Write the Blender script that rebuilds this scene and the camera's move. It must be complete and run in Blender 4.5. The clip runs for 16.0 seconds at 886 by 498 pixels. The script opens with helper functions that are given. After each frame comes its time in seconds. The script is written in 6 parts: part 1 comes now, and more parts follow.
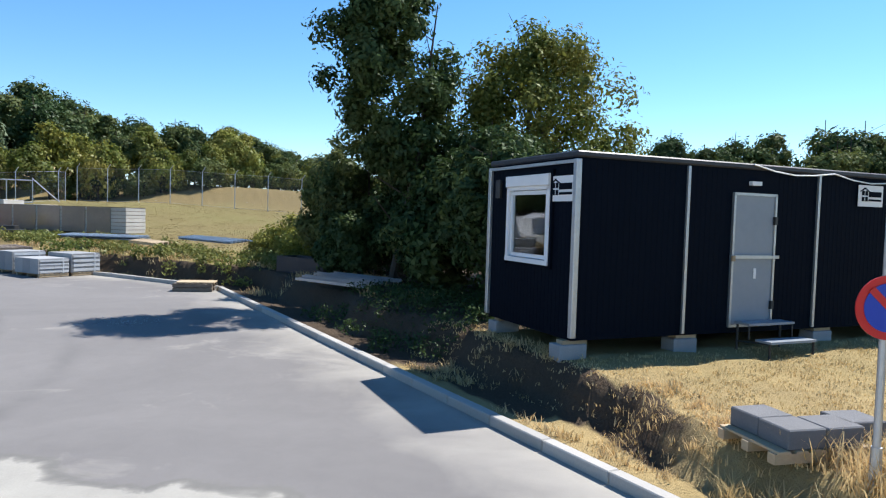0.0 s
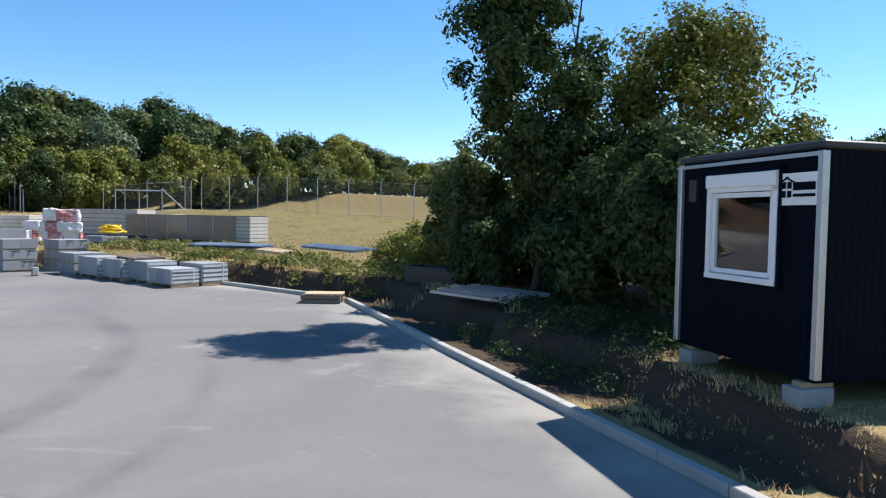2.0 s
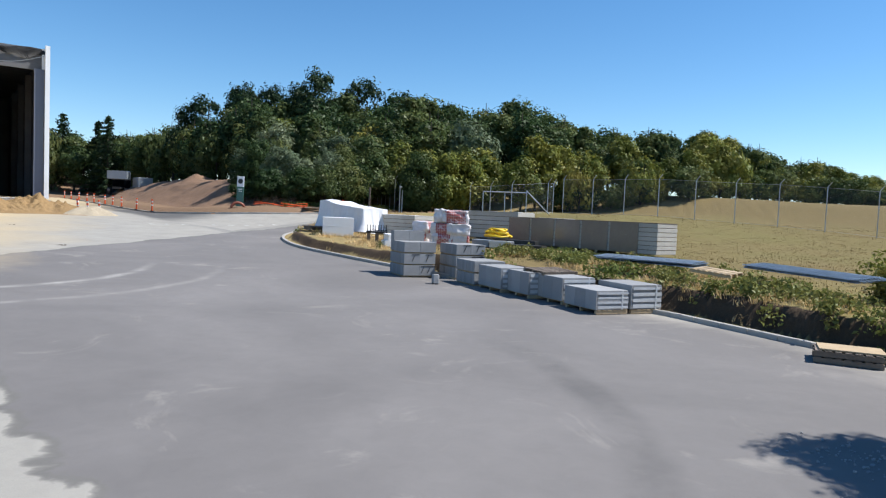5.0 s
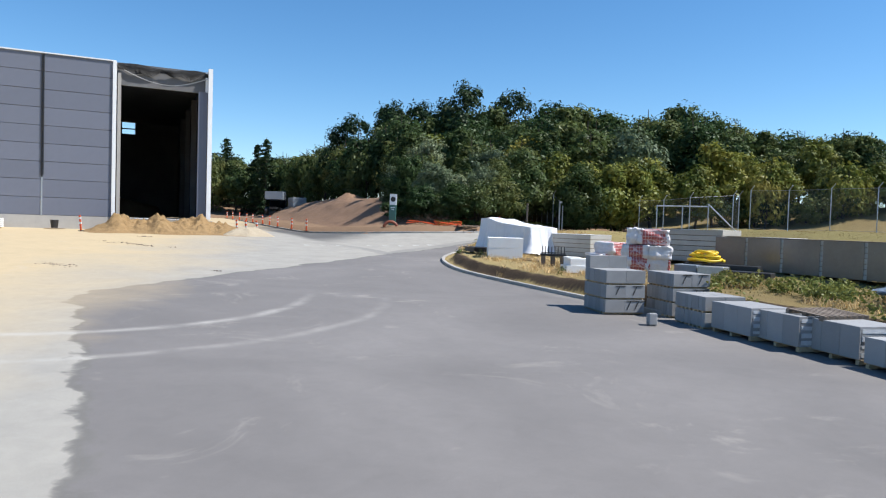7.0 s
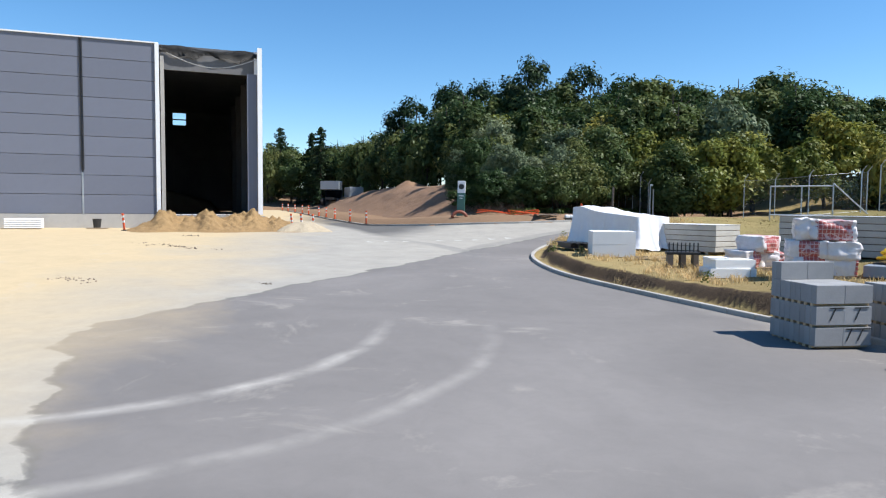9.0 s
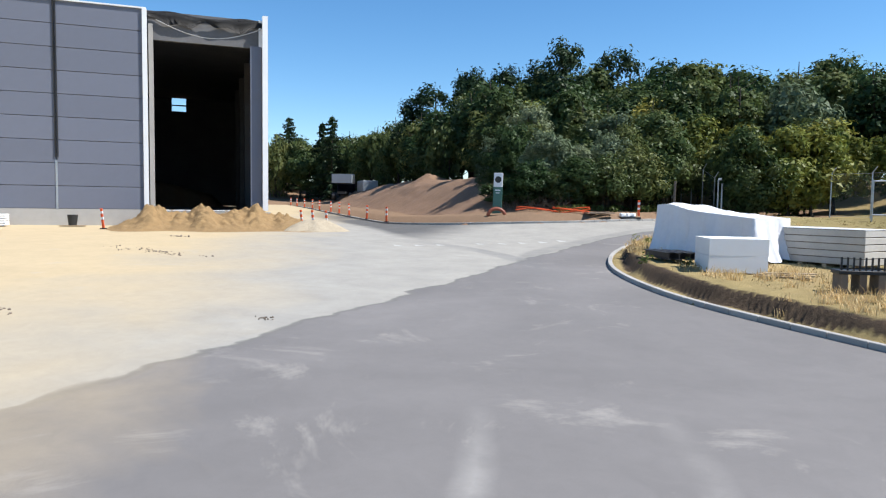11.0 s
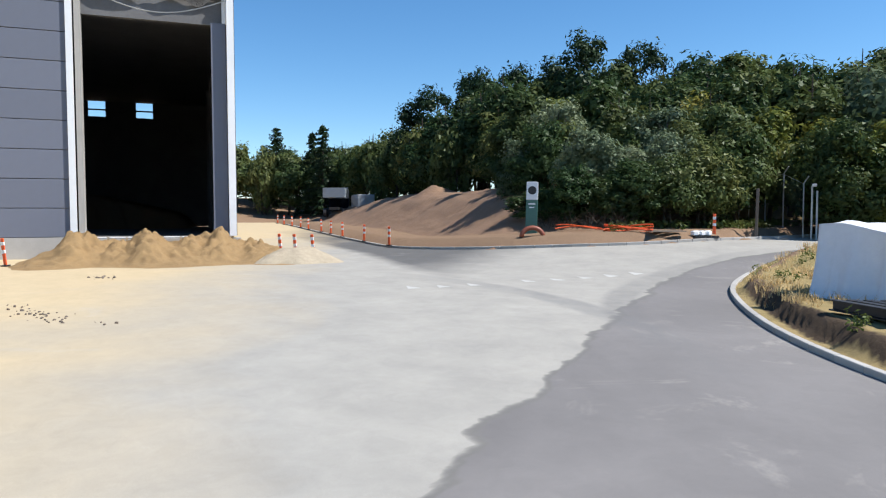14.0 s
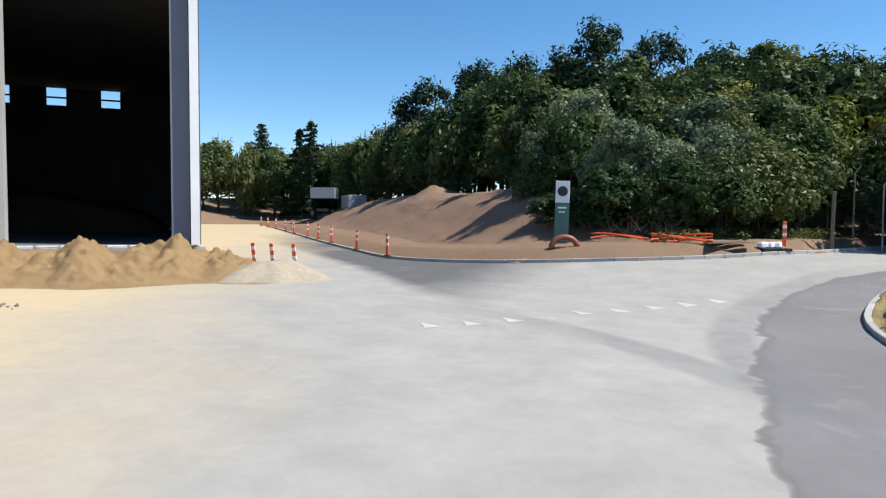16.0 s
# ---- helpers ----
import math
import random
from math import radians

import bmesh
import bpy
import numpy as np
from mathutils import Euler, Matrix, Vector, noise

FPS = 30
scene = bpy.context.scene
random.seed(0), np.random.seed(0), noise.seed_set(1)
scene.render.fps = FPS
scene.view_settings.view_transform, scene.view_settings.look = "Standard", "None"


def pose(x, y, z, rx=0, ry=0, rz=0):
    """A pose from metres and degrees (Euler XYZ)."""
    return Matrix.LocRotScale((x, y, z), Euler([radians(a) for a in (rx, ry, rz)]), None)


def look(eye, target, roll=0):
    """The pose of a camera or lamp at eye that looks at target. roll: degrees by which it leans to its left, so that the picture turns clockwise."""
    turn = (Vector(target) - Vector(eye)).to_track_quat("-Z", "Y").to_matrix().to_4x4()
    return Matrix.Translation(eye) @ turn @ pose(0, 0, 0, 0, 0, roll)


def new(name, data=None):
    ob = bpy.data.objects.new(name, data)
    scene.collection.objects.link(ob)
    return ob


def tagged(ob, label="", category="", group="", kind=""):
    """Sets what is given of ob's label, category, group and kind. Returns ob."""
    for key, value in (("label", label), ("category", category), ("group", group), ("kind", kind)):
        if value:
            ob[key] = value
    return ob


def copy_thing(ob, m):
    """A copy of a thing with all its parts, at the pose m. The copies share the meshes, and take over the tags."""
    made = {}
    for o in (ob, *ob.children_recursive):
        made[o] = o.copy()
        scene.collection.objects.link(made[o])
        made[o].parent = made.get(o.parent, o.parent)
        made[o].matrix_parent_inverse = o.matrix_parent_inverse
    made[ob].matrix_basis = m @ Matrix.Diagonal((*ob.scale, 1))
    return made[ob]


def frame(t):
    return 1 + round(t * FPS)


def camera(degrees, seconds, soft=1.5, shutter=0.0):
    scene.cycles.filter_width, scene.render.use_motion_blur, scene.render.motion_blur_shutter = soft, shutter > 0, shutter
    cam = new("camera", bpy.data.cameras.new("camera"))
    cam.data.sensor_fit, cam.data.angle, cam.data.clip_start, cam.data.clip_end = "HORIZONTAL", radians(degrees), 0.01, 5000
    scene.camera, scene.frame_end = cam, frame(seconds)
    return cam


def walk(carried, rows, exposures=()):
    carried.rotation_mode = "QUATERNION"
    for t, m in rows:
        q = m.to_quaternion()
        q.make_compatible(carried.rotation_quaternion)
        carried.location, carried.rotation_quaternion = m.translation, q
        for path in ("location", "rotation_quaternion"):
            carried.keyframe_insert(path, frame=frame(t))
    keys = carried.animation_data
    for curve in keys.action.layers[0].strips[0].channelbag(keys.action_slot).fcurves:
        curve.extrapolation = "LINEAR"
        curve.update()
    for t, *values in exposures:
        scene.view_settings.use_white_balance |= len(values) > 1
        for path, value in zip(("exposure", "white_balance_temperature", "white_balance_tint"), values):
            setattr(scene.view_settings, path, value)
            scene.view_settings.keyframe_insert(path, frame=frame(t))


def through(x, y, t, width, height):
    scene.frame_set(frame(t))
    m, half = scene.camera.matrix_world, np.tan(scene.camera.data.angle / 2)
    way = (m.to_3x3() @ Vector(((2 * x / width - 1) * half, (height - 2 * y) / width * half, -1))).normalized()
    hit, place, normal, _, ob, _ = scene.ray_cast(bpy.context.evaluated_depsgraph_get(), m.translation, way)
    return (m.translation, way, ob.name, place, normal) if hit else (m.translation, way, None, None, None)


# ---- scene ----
cam = camera(66.0, 16.0, soft=1.2)
PATH = [
    (0, (3.069, -3.102, 2.126), (3.814, -1.248, 2.033), 1.7),
    (0.5, (3.015, -2.855, 2.158), (3.723, -0.987, 2.061), 1.5),
    (1, (2.913, -2.431, 2.184), (3.554, -0.539, 2.084), 1.8),
    (1.5, (2.76, -1.936, 2.185), (3.324, -0.02, 2.074), 1.3),
    (2, (2.622, -1.26, 2.197), (3.083, 0.684, 2.106), 0.9),
    (2.5, (2.324, -0.469, 2.225), (2.652, 1.502, 2.137), 1.3),
    (3, (1.95, 0.387, 2.178), (2.127, 2.378, 2.097), 1.3),
    (3.5, (1.368, 1.418, 2.188), (1.387, 3.416, 2.102), 1.2),
    (4, (0.651, 2.408, 2.19), (0.503, 4.4, 2.097), 1.8),
    (4.5, (-0.112, 3.467, 2.221), (-0.426, 5.439, 2.116), 2.7),
    (5, (-0.765, 4.656, 2.2), (-1.227, 6.599, 2.094), 2.4),
    (5.2, (-1.116, 5.017, 2.148), (-1.621, 6.95, 2.042), 2.6),
    (7.3, (-4.146, 8.886, 2.365), (-5.028, 10.68, 2.286), 1.7),
    (7.5, (-4.487, 9.28, 2.44), (-5.387, 11.063, 2.348), 1.6),
    (8, (-5.415, 10.356, 2.51), (-6.349, 12.122, 2.412), 1.1),
    (8.5, (-6.384, 11.608, 2.476), (-7.347, 13.357, 2.362), 1.0),
    (9, (-7.388, 12.624, 2.542), (-8.371, 14.361, 2.423), 0.5),
    (9.2, (-7.745, 13.223, 2.563), (-8.742, 14.952, 2.431), 0.1),
    (11.3, (-12.605, 18.364, 2.58), (-13.608, 20.089, 2.45), 0.9),
    (11.5, (-12.931, 18.852, 2.557), (-13.939, 20.575, 2.435), 0.4),
    (12, (-13.912, 20.128, 2.575), (-14.92, 21.852, 2.458), 0.3),
    (12.5, (-14.884, 21.373, 2.63), (-15.89, 23.098, 2.519), 0.2),
    (13, (-15.819, 22.583, 2.695), (-16.821, 24.311, 2.588), 0.1),
    (13.5, (-16.779, 23.795, 2.737), (-17.775, 25.526, 2.635), 0.2),
    (14, (-17.72, 24.994, 2.86), (-18.71, 26.729, 2.764), -0.1),
    (14.5, (-18.661, 26.216, 2.903), (-19.644, 27.955, 2.814), -0.2),
    (15, (-19.602, 27.394, 2.945), (-20.578, 29.137, 2.86), -0.3),
    (15.5, (-20.563, 28.507, 2.951), (-21.536, 30.252, 2.859), 0.9),
    (16, (-21.378, 29.644, 3.029), (-22.34, 31.395, 2.937), 0.3),
]
walk(cam, [(t, look(eye, target, roll)) for t, eye, target, roll in PATH], exposures=((0.0, 0.86), (2.5, 0.72), (4.5, 0.48), (7.5, 0.57), (9.0, 0.63), (16.0, 0.56)))

# ---- light ----
SUN = Vector((0.71, 0.24, 1.0)).normalized()
world = bpy.data.worlds.new("world")
scene.world = world
world.use_nodes = True
wn = world.node_tree.nodes
sky = wn.new("ShaderNodeTexSky")
sky.sky_type = "NISHITA"
sky.sun_disc = False
sky.sun_elevation = math.asin(SUN.z)
sky.sun_rotation = math.atan2(SUN.x, SUN.y)
sky.air_density, sky.dust_density, sky.ozone_density = 0.9, 0.05, 4.0
wn["Background"].inputs["Strength"].default_value = 0.113
vivid = wn.new("ShaderNodeHueSaturation")
vivid.inputs["Saturation"].default_value = 1.2
vivid.inputs["Hue"].default_value = 0.497
world.node_tree.links.new(sky.outputs[0], vivid.inputs["Color"])
world.node_tree.links.new(vivid.outputs[0], wn["Background"].inputs["Color"])
sun = new("sun", bpy.data.lights.new("sun", "SUN"))
sun.data.energy, sun.data.angle, sun.data.color = 4.9, radians(0.5), (1.0, 0.968, 0.925)
sun.matrix_world = look((0, 0, 40), Vector((0, 0, 40)) - SUN)


# ---- materials ----
def ramp2(nt, fac, c0, c1, p0=0.35, p1=0.65):
    r = nt.nodes.new("ShaderNodeValToRGB")
    r.color_ramp.elements[0].position, r.color_ramp.elements[0].color = p0, (*c0, 1)
    r.color_ramp.elements[1].position, r.color_ramp.elements[1].color = p1, (*c1, 1)
    nt.links.new(fac, r.inputs[0])
    return r.outputs[0]


def tex_noise(nt, scale, detail=4.0, rough=0.6, coord=None, dist=0.0):
    n = nt.nodes.new("ShaderNodeTexNoise")
    n.inputs["Scale"].default_value, n.inputs["Detail"].default_value = scale, detail
    n.inputs["Roughness"].default_value, n.inputs["Distortion"].default_value = rough, dist
    if coord is not None:
        nt.links.new(coord, n.inputs["Vector"])
    return n.outputs["Fac"]


def mixc(nt, fac, a, b, mode="MIX"):
    m = nt.nodes.new("ShaderNodeMix")
    m.data_type, m.blend_type = "RGBA", mode
    for v, k in ((fac, 0), (a, 6), (b, 7)):
        if hasattr(v, "is_output"):
            nt.links.new(v, m.inputs[k])
        else:
            m.inputs[k].default_value = v if k == 0 else (*v, 1)
    return m.outputs[2]


def maths(nt, op, a, b=0.0, c=0.0, clamp=False):
    m = nt.nodes.new("ShaderNodeMath")
    m.operation, m.use_clamp = op, clamp
    for k, v in enumerate((a, b, c)):
        if hasattr(v, "is_output"):
            nt.links.new(v, m.inputs[k])
        else:
            m.inputs[k].default_value = v
    return m.outputs[0]


def place_coord(nt):
    g = nt.nodes.new("ShaderNodeNewGeometry")
    return g.outputs["Position"]


def object_coord(nt):
    return nt.nodes.new("ShaderNodeTexCoord").outputs["Object"]


def mat(name, c0, c1=None, rough=0.8, metal=0.0, big=1.5, fine=30.0, bump=0.3, depth=0.01, spec=0.4, vary=0.0, stain=0.25, wide=False):
    """A procedural surface: two tones mixed at a large and a fine scale, with fine relief."""
    m = bpy.data.materials.new(name)
    m.use_nodes = True
    nt = m.node_tree
    b = nt.nodes["Principled BSDF"]
    c1 = c1 or tuple(v * 0.75 for v in c0)
    co = place_coord(nt) if wide else object_coord(nt)
    n1, n2 = tex_noise(nt, big, 5, 0.6, co), tex_noise(nt, fine, 5, 0.65, co)
    col = mixc(nt, maths(nt, "MULTIPLY_ADD", n1, 1.6, -0.3, True), c0, c1)
    col = mixc(nt, maths(nt, "MULTIPLY_ADD", n2, stain * 2.4, -stain * 0.9, True), col, tuple(v * 0.55 for v in c1))
    if vary:
        info = nt.nodes.new("ShaderNodeObjectInfo").outputs["Random"]
        hsv = nt.nodes.new("ShaderNodeHueSaturation")
        nt.links.new(maths(nt, "MULTIPLY_ADD", info, 2 * vary, 1 - vary), hsv.inputs["Value"])
        nt.links.new(col, hsv.inputs["Color"])
        col = hsv.outputs[0]
    nt.links.new(col, b.inputs["Base Color"])
    b.inputs["Metallic"].default_value, b.inputs["Specular IOR Level"].default_value = metal, spec
    nt.links.new(maths(nt, "MULTIPLY_ADD", n2, 0.3, rough - 0.15, True), b.inputs["Roughness"])
    if bump:
        bp = nt.nodes.new("ShaderNodeBump")
        bp.inputs["Strength"].default_value, bp.inputs["Distance"].default_value = bump, depth
        nt.links.new(n2, bp.inputs["Height"])
        nt.links.new(bp.outputs[0], b.inputs["Normal"])
    return m


def leaf_mat(name, c0, c1, c2, through=0.25):
    """Foliage: colour varied by leaf and by tree, part of the light passes through."""
    m = bpy.data.materials.new(name)
    m.use_nodes = True
    nt = m.node_tree
    nt.nodes.remove(nt.nodes["Principled BSDF"])
    geo = nt.nodes.new("ShaderNodeNewGeometry")
    n = tex_noise(nt, 0.55, 3, 0.6, geo.outputs["Position"])
    col = mixc(nt, geo.outputs["Random Per Island"], c0, c1)
    col = mixc(nt, maths(nt, "MULTIPLY_ADD", n, 2.4, -0.85, True), col, c2)
    info = nt.nodes.new("ShaderNodeObjectInfo").outputs["Random"]
    hsv = nt.nodes.new("ShaderNodeHueSaturation")
    nt.links.new(maths(nt, "MULTIPLY_ADD", info, 0.7, 0.65), hsv.inputs["Value"])
    nt.links.new(maths(nt, "MULTIPLY_ADD", info, -0.05, 0.525), hsv.inputs["Hue"])
    nt.links.new(col, hsv.inputs["Color"])
    d, t = nt.nodes.new("ShaderNodeBsdfDiffuse"), nt.nodes.new("ShaderNodeBsdfTranslucent")
    gl = nt.nodes.new("ShaderNodeBsdfGlossy")
    gl.inputs["Roughness"].default_value = 0.45
    gl.inputs["Color"].default_value = (0.5, 0.55, 0.5, 1)
    mx, mg = nt.nodes.new("ShaderNodeMixShader"), nt.nodes.new("ShaderNodeMixShader")
    mx.inputs[0].default_value, mg.inputs[0].default_value = through, 0.025
    for s in (d, t):
        nt.links.new(hsv.outputs[0], s.inputs["Color"])
    nt.links.new(d.outputs[0], mx.inputs[1])
    nt.links.new(t.outputs[0], mx.inputs[2])
    nt.links.new(mx.outputs[0], mg.inputs[1])
    nt.links.new(gl.outputs[0], mg.inputs[2])
    nt.links.new(mg.outputs[0], nt.nodes["Material Output"].inputs["Surface"])
    return m


def line_mask(nt, pos, px, py, nx, ny, soft, wobble, scale):
    """0 to 1 across a line through (px, py) with the normal (nx, ny), its edge uneven."""
    sep = nt.nodes.new("ShaderNodeSeparateXYZ")
    nt.links.new(pos, sep.inputs[0])
    d = maths(nt, "ADD", maths(nt, "MULTIPLY", sep.outputs[0], nx), maths(nt, "MULTIPLY", sep.outputs[1], ny))
    d = maths(nt, "SUBTRACT", d, px * nx + py * ny)
    w = maths(nt, "MULTIPLY_ADD", tex_noise(nt, scale, 5, 0.55, pos, 0.4), 2 * wobble, -wobble)
    d = maths(nt, "DIVIDE", maths(nt, "ADD", d, w), soft)
    return maths(nt, "ADD", d, 0.5, 0, True)


def ring_mask(nt, pos, cx, cy, r, soft, wobble):
    """0 inside and 1 outside a circle, its edge uneven."""
    v = nt.nodes.new("ShaderNodeVectorMath")
    v.operation = "MULTIPLY_ADD"
    nt.links.new(pos, v.inputs[0])
    v.inputs[1].default_value, v.inputs[2].default_value = (1, 1, 0), (-cx, -cy, 0)
    ln = nt.nodes.new("ShaderNodeVectorMath")
    ln.operation = "LENGTH"
    nt.links.new(v.outputs[0], ln.inputs[0])
    w = maths(nt, "MULTIPLY_ADD", tex_noise(nt, 0.6, 5, 0.6, pos), 2 * wobble, -wobble - r)
    return maths(nt, "ADD", maths(nt, "DIVIDE", maths(nt, "ADD", ln.outputs["Value"], w), soft), 0.5, 0, True)


def road_mat():
    m = bpy.data.materials.new("asphalt")
    m.use_nodes = True
    nt = m.node_tree
    b = nt.nodes["Principled BSDF"]
    pos = place_coord(nt)
    grain, patch, mid = tex_noise(nt, 70, 4, 0.7, pos), tex_noise(nt, 0.16, 5, 0.55, pos, 0.6), tex_noise(nt, 0.9, 5, 0.6, pos)
    new_c = mixc(nt, maths(nt, "MULTIPLY_ADD", patch, 2.2, -0.6, True), (0.145, 0.137, 0.132), (0.225, 0.211, 0.202))
    old_c = mixc(nt, maths(nt, "MULTIPLY_ADD", mid, 1.8, -0.4, True), (0.30, 0.285, 0.255), (0.39, 0.37, 0.325))
    a = line_mask(nt, pos, -4.5, 9.0, -0.6, -0.8, 0.25, 0.75, 0.9)
    c = line_mask(nt, pos, -21.05, 31.0, -0.996, -0.09, 0.22, 0.7, 0.5)
    bend = maths(nt, "MINIMUM", ring_mask(nt, pos, -8.7, 46.5, 13.8, 0.3, 0.4), line_mask(nt, pos, -20.0, 44.0, 0.0, 1.0, 1.0, 0.2, 0.5))
    old = maths(nt, "MAXIMUM", maths(nt, "MAXIMUM", a, c), bend)
    col = mixc(nt, old, new_c, old_c)
    rim = maths(nt, "MULTIPLY", maths(nt, "MULTIPLY", old, maths(nt, "SUBTRACT", 1.0, old)), maths(nt, "MULTIPLY_ADD", mid, 4.0, -0.6, True))
    col = mixc(nt, maths(nt, "MULTIPLY", rim, 2.4, 0, True), col, (0.10, 0.097, 0.09))
    sand = line_mask(nt, pos, -28.4, 31.5, -0.81, -0.585, 6.5, 4.0, 0.22)
    fresh = maths(nt, "MULTIPLY", line_mask(nt, pos, -36.6, 50.9, 0.618, 0.786, 0.8, 0.5, 0.5), line_mask(nt, pos, -30.5, 50.0, -1.0, 0.0, 4.0, 1.0, 0.4))
    col = mixc(nt, maths(nt, "MULTIPLY", fresh, 0.9), col, mixc(nt, mid, (0.07, 0.069, 0.068), (0.11, 0.107, 0.104)))
    col = mixc(nt, sand, col, mixc(nt, mid, (0.58, 0.46, 0.28), (0.47, 0.37, 0.23)))
    col = mixc(nt, maths(nt, "MULTIPLY_ADD", tex_noise(nt, 2.6, 6, 0.7, pos, 0.8), 1.6, -0.62, True), col, mixc(nt, 0.22, col, (0.05, 0.047, 0.045)))
    dust = maths(nt, "MULTIPLY", maths(nt, "MULTIPLY_ADD", tex_noise(nt, 0.33, 6, 0.7, pos, 1.5), 5.0, -2.9, True), 0.55)
    col = mixc(nt, dust, col, (0.44, 0.41, 0.36))
    for cx, cy, r0, wd, tone, amt, lx, ly, nx, ny in ((-21.0, 21.0, 6.5, 0.12, (0.50, 0.48, 0.44), 0.75, -16.0, 20.6, 0.96, -0.28), (-21.0, 21.0, 8.75, 0.10, (0.48, 0.46, 0.42), 0.5, -14.3, 20.6, 0.96, -0.28),
                                                      (-10.6, 10.9, 10.45, 0.30, (0.085, 0.083, 0.081), 0.5, -2.5, 10.0, 1.0, 0.0), (-8.0, 9.0, 9.6, 0.14, (0.085, 0.083, 0.081), 0.4, 0.2, 8.0, 1.0, -0.4),
                                                      (-32.0, 31.2, 13.6, 0.45, (0.17, 0.168, 0.165), 0.7, -25.5, 41.9, 0.6, 0.8),
                                                      (-8.7, 46.5, 14.3, 0.45, (0.15, 0.147, 0.143), 0.6, -20.6, 44.0, -1.0, 0.0)):
        trk = maths(nt, "MULTIPLY", maths(nt, "SUBTRACT", ring_mask(nt, pos, cx, cy, r0 - wd, 0.25, 0.15), ring_mask(nt, pos, cx, cy, r0 + wd, 0.25, 0.15)), amt)
        trk = maths(nt, "MULTIPLY", trk, maths(nt, "MULTIPLY_ADD", mid, 2.6, -0.75, True))
        trk = maths(nt, "MULTIPLY", trk, line_mask(nt, pos, lx, ly, nx, ny, 2.5, 0.6, 0.5))
        col = mixc(nt, trk, col, tone)
    edge = line_mask(nt, pos, 5.5, 8.4, 0.99, 0.147, 1.7, 1.3, 0.8)
    edge = maths(nt, "MAXIMUM", edge, maths(nt, "MULTIPLY", line_mask(nt, pos, 0.5, 23.1, 0.62, 0.785, 2.0, 1.5, 0.6), line_mask(nt, pos, -10.0, 30.0, 1.0, 0.0, 3.0, 0.5, 0.5)))
    col = mixc(nt, maths(nt, "MULTIPLY", edge, 0.6), col, (0.46, 0.43, 0.37))
    col = mixc(nt, maths(nt, "MULTIPLY_ADD", grain, 0.9, -0.3, True), col, mixc(nt, 0.5, col, (0.10, 0.097, 0.092)))
    nt.links.new(col, b.inputs["Base Color"])
    b.inputs["Roughness"].default_value, b.inputs["Specular IOR Level"].default_value = 0.85, 0.25
    bp = nt.nodes.new("ShaderNodeBump")
    bp.inputs["Strength"].default_value, bp.inputs["Distance"].default_value = 0.35, 0.008
    nt.links.new(grain, bp.inputs["Height"])
    nt.links.new(bp.outputs[0], b.inputs["Normal"])
    return m


def ground_mat():
    m = bpy.data.materials.new("dry_ground")
    m.use_nodes = True
    nt = m.node_tree
    b = nt.nodes["Principled BSDF"]
    pos = place_coord(nt)
    fine, mid, wide_n = tex_noise(nt, 22, 6, 0.7, pos), tex_noise(nt, 1.6, 5, 0.6, pos), tex_noise(nt, 0.11, 5, 0.6, pos)
    straw = mixc(nt, fine, (0.25, 0.182, 0.085), (0.45, 0.34, 0.165))
    green = mixc(nt, fine, (0.10, 0.11, 0.035), (0.24, 0.22, 0.085))
    # yard soil, its tone lowered to carry shade on the cut bank
    soil = mixc(nt, fine, (0.035, 0.026, 0.018), (0.115, 0.083, 0.057))
    soil = mixc(nt, line_mask(nt, pos, 0, 46, 0.0, 1.0, 3.0, 0.5, 0.3), soil, mixc(nt, fine, (0.15, 0.098, 0.062), (0.30, 0.20, 0.13)))
    att = {}
    for k in ("soil", "green", "field"):
        a = nt.nodes.new("ShaderNodeAttribute")
        a.attribute_name = k
        att[k] = a.outputs["Fac"]
    straw = mixc(nt, att["field"], straw, mixc(nt, fine, (0.14, 0.105, 0.047), (0.245, 0.183, 0.082)))
    gm = maths(nt, "ADD", att["green"], maths(nt, "MULTIPLY_ADD", wide_n, 1.6, -0.85), 0, True)
    col = mixc(nt, gm, straw, green)
    col = mixc(nt, maths(nt, "MULTIPLY_ADD", mid, 0.9, -0.28, True), col, (0.17, 0.135, 0.07))
    sm = maths(nt, "ADD", att["soil"], maths(nt, "MULTIPLY_ADD", mid, 0.8, -0.42))
    sm = maths(nt, "MULTIPLY_ADD", sm, 2.4, -0.7, True)
    col = mixc(nt, sm, col, soil)
    nt.links.new(col, b.inputs["Base Color"])
    b.inputs["Roughness"].default_value, b.inputs["Specular IOR Level"].default_value = 0.95, 0.1
    bp = nt.nodes.new("ShaderNodeBump")
    bp.inputs["Strength"].default_value, bp.inputs["Distance"].default_value = 0.7, 0.05
    nt.links.new(maths(nt, "ADD", fine, mid), bp.inputs["Height"])
    nt.links.new(bp.outputs[0], b.inputs["Normal"])
    return m


M_ROAD, M_GROUND = road_mat(), ground_mat()
M_KERB = mat("kerb_concrete", (0.42, 0.40, 0.37), (0.34, 0.325, 0.30), 0.85, big=2, fine=40, vary=0.12)
M_CAB = mat("navy_panel", (0.0028, 0.0058, 0.0125), (0.0024, 0.0048, 0.010), 0.7, big=0.8, fine=12, bump=0.05, stain=0.1, spec=0.05)
M_CABROOF = mat("dark_roof_trim", (0.03, 0.033, 0.04), rough=0.5)
M_GALV = mat("galvanised_steel", (0.50, 0.52, 0.54), (0.40, 0.42, 0.44), 0.42, 0.75, big=3, fine=18, bump=0.05)
M_DOOR = mat("grey_painted_steel", (0.23, 0.265, 0.31), (0.20, 0.235, 0.275), 0.42, big=1, fine=8, bump=0.04, stain=0.1)
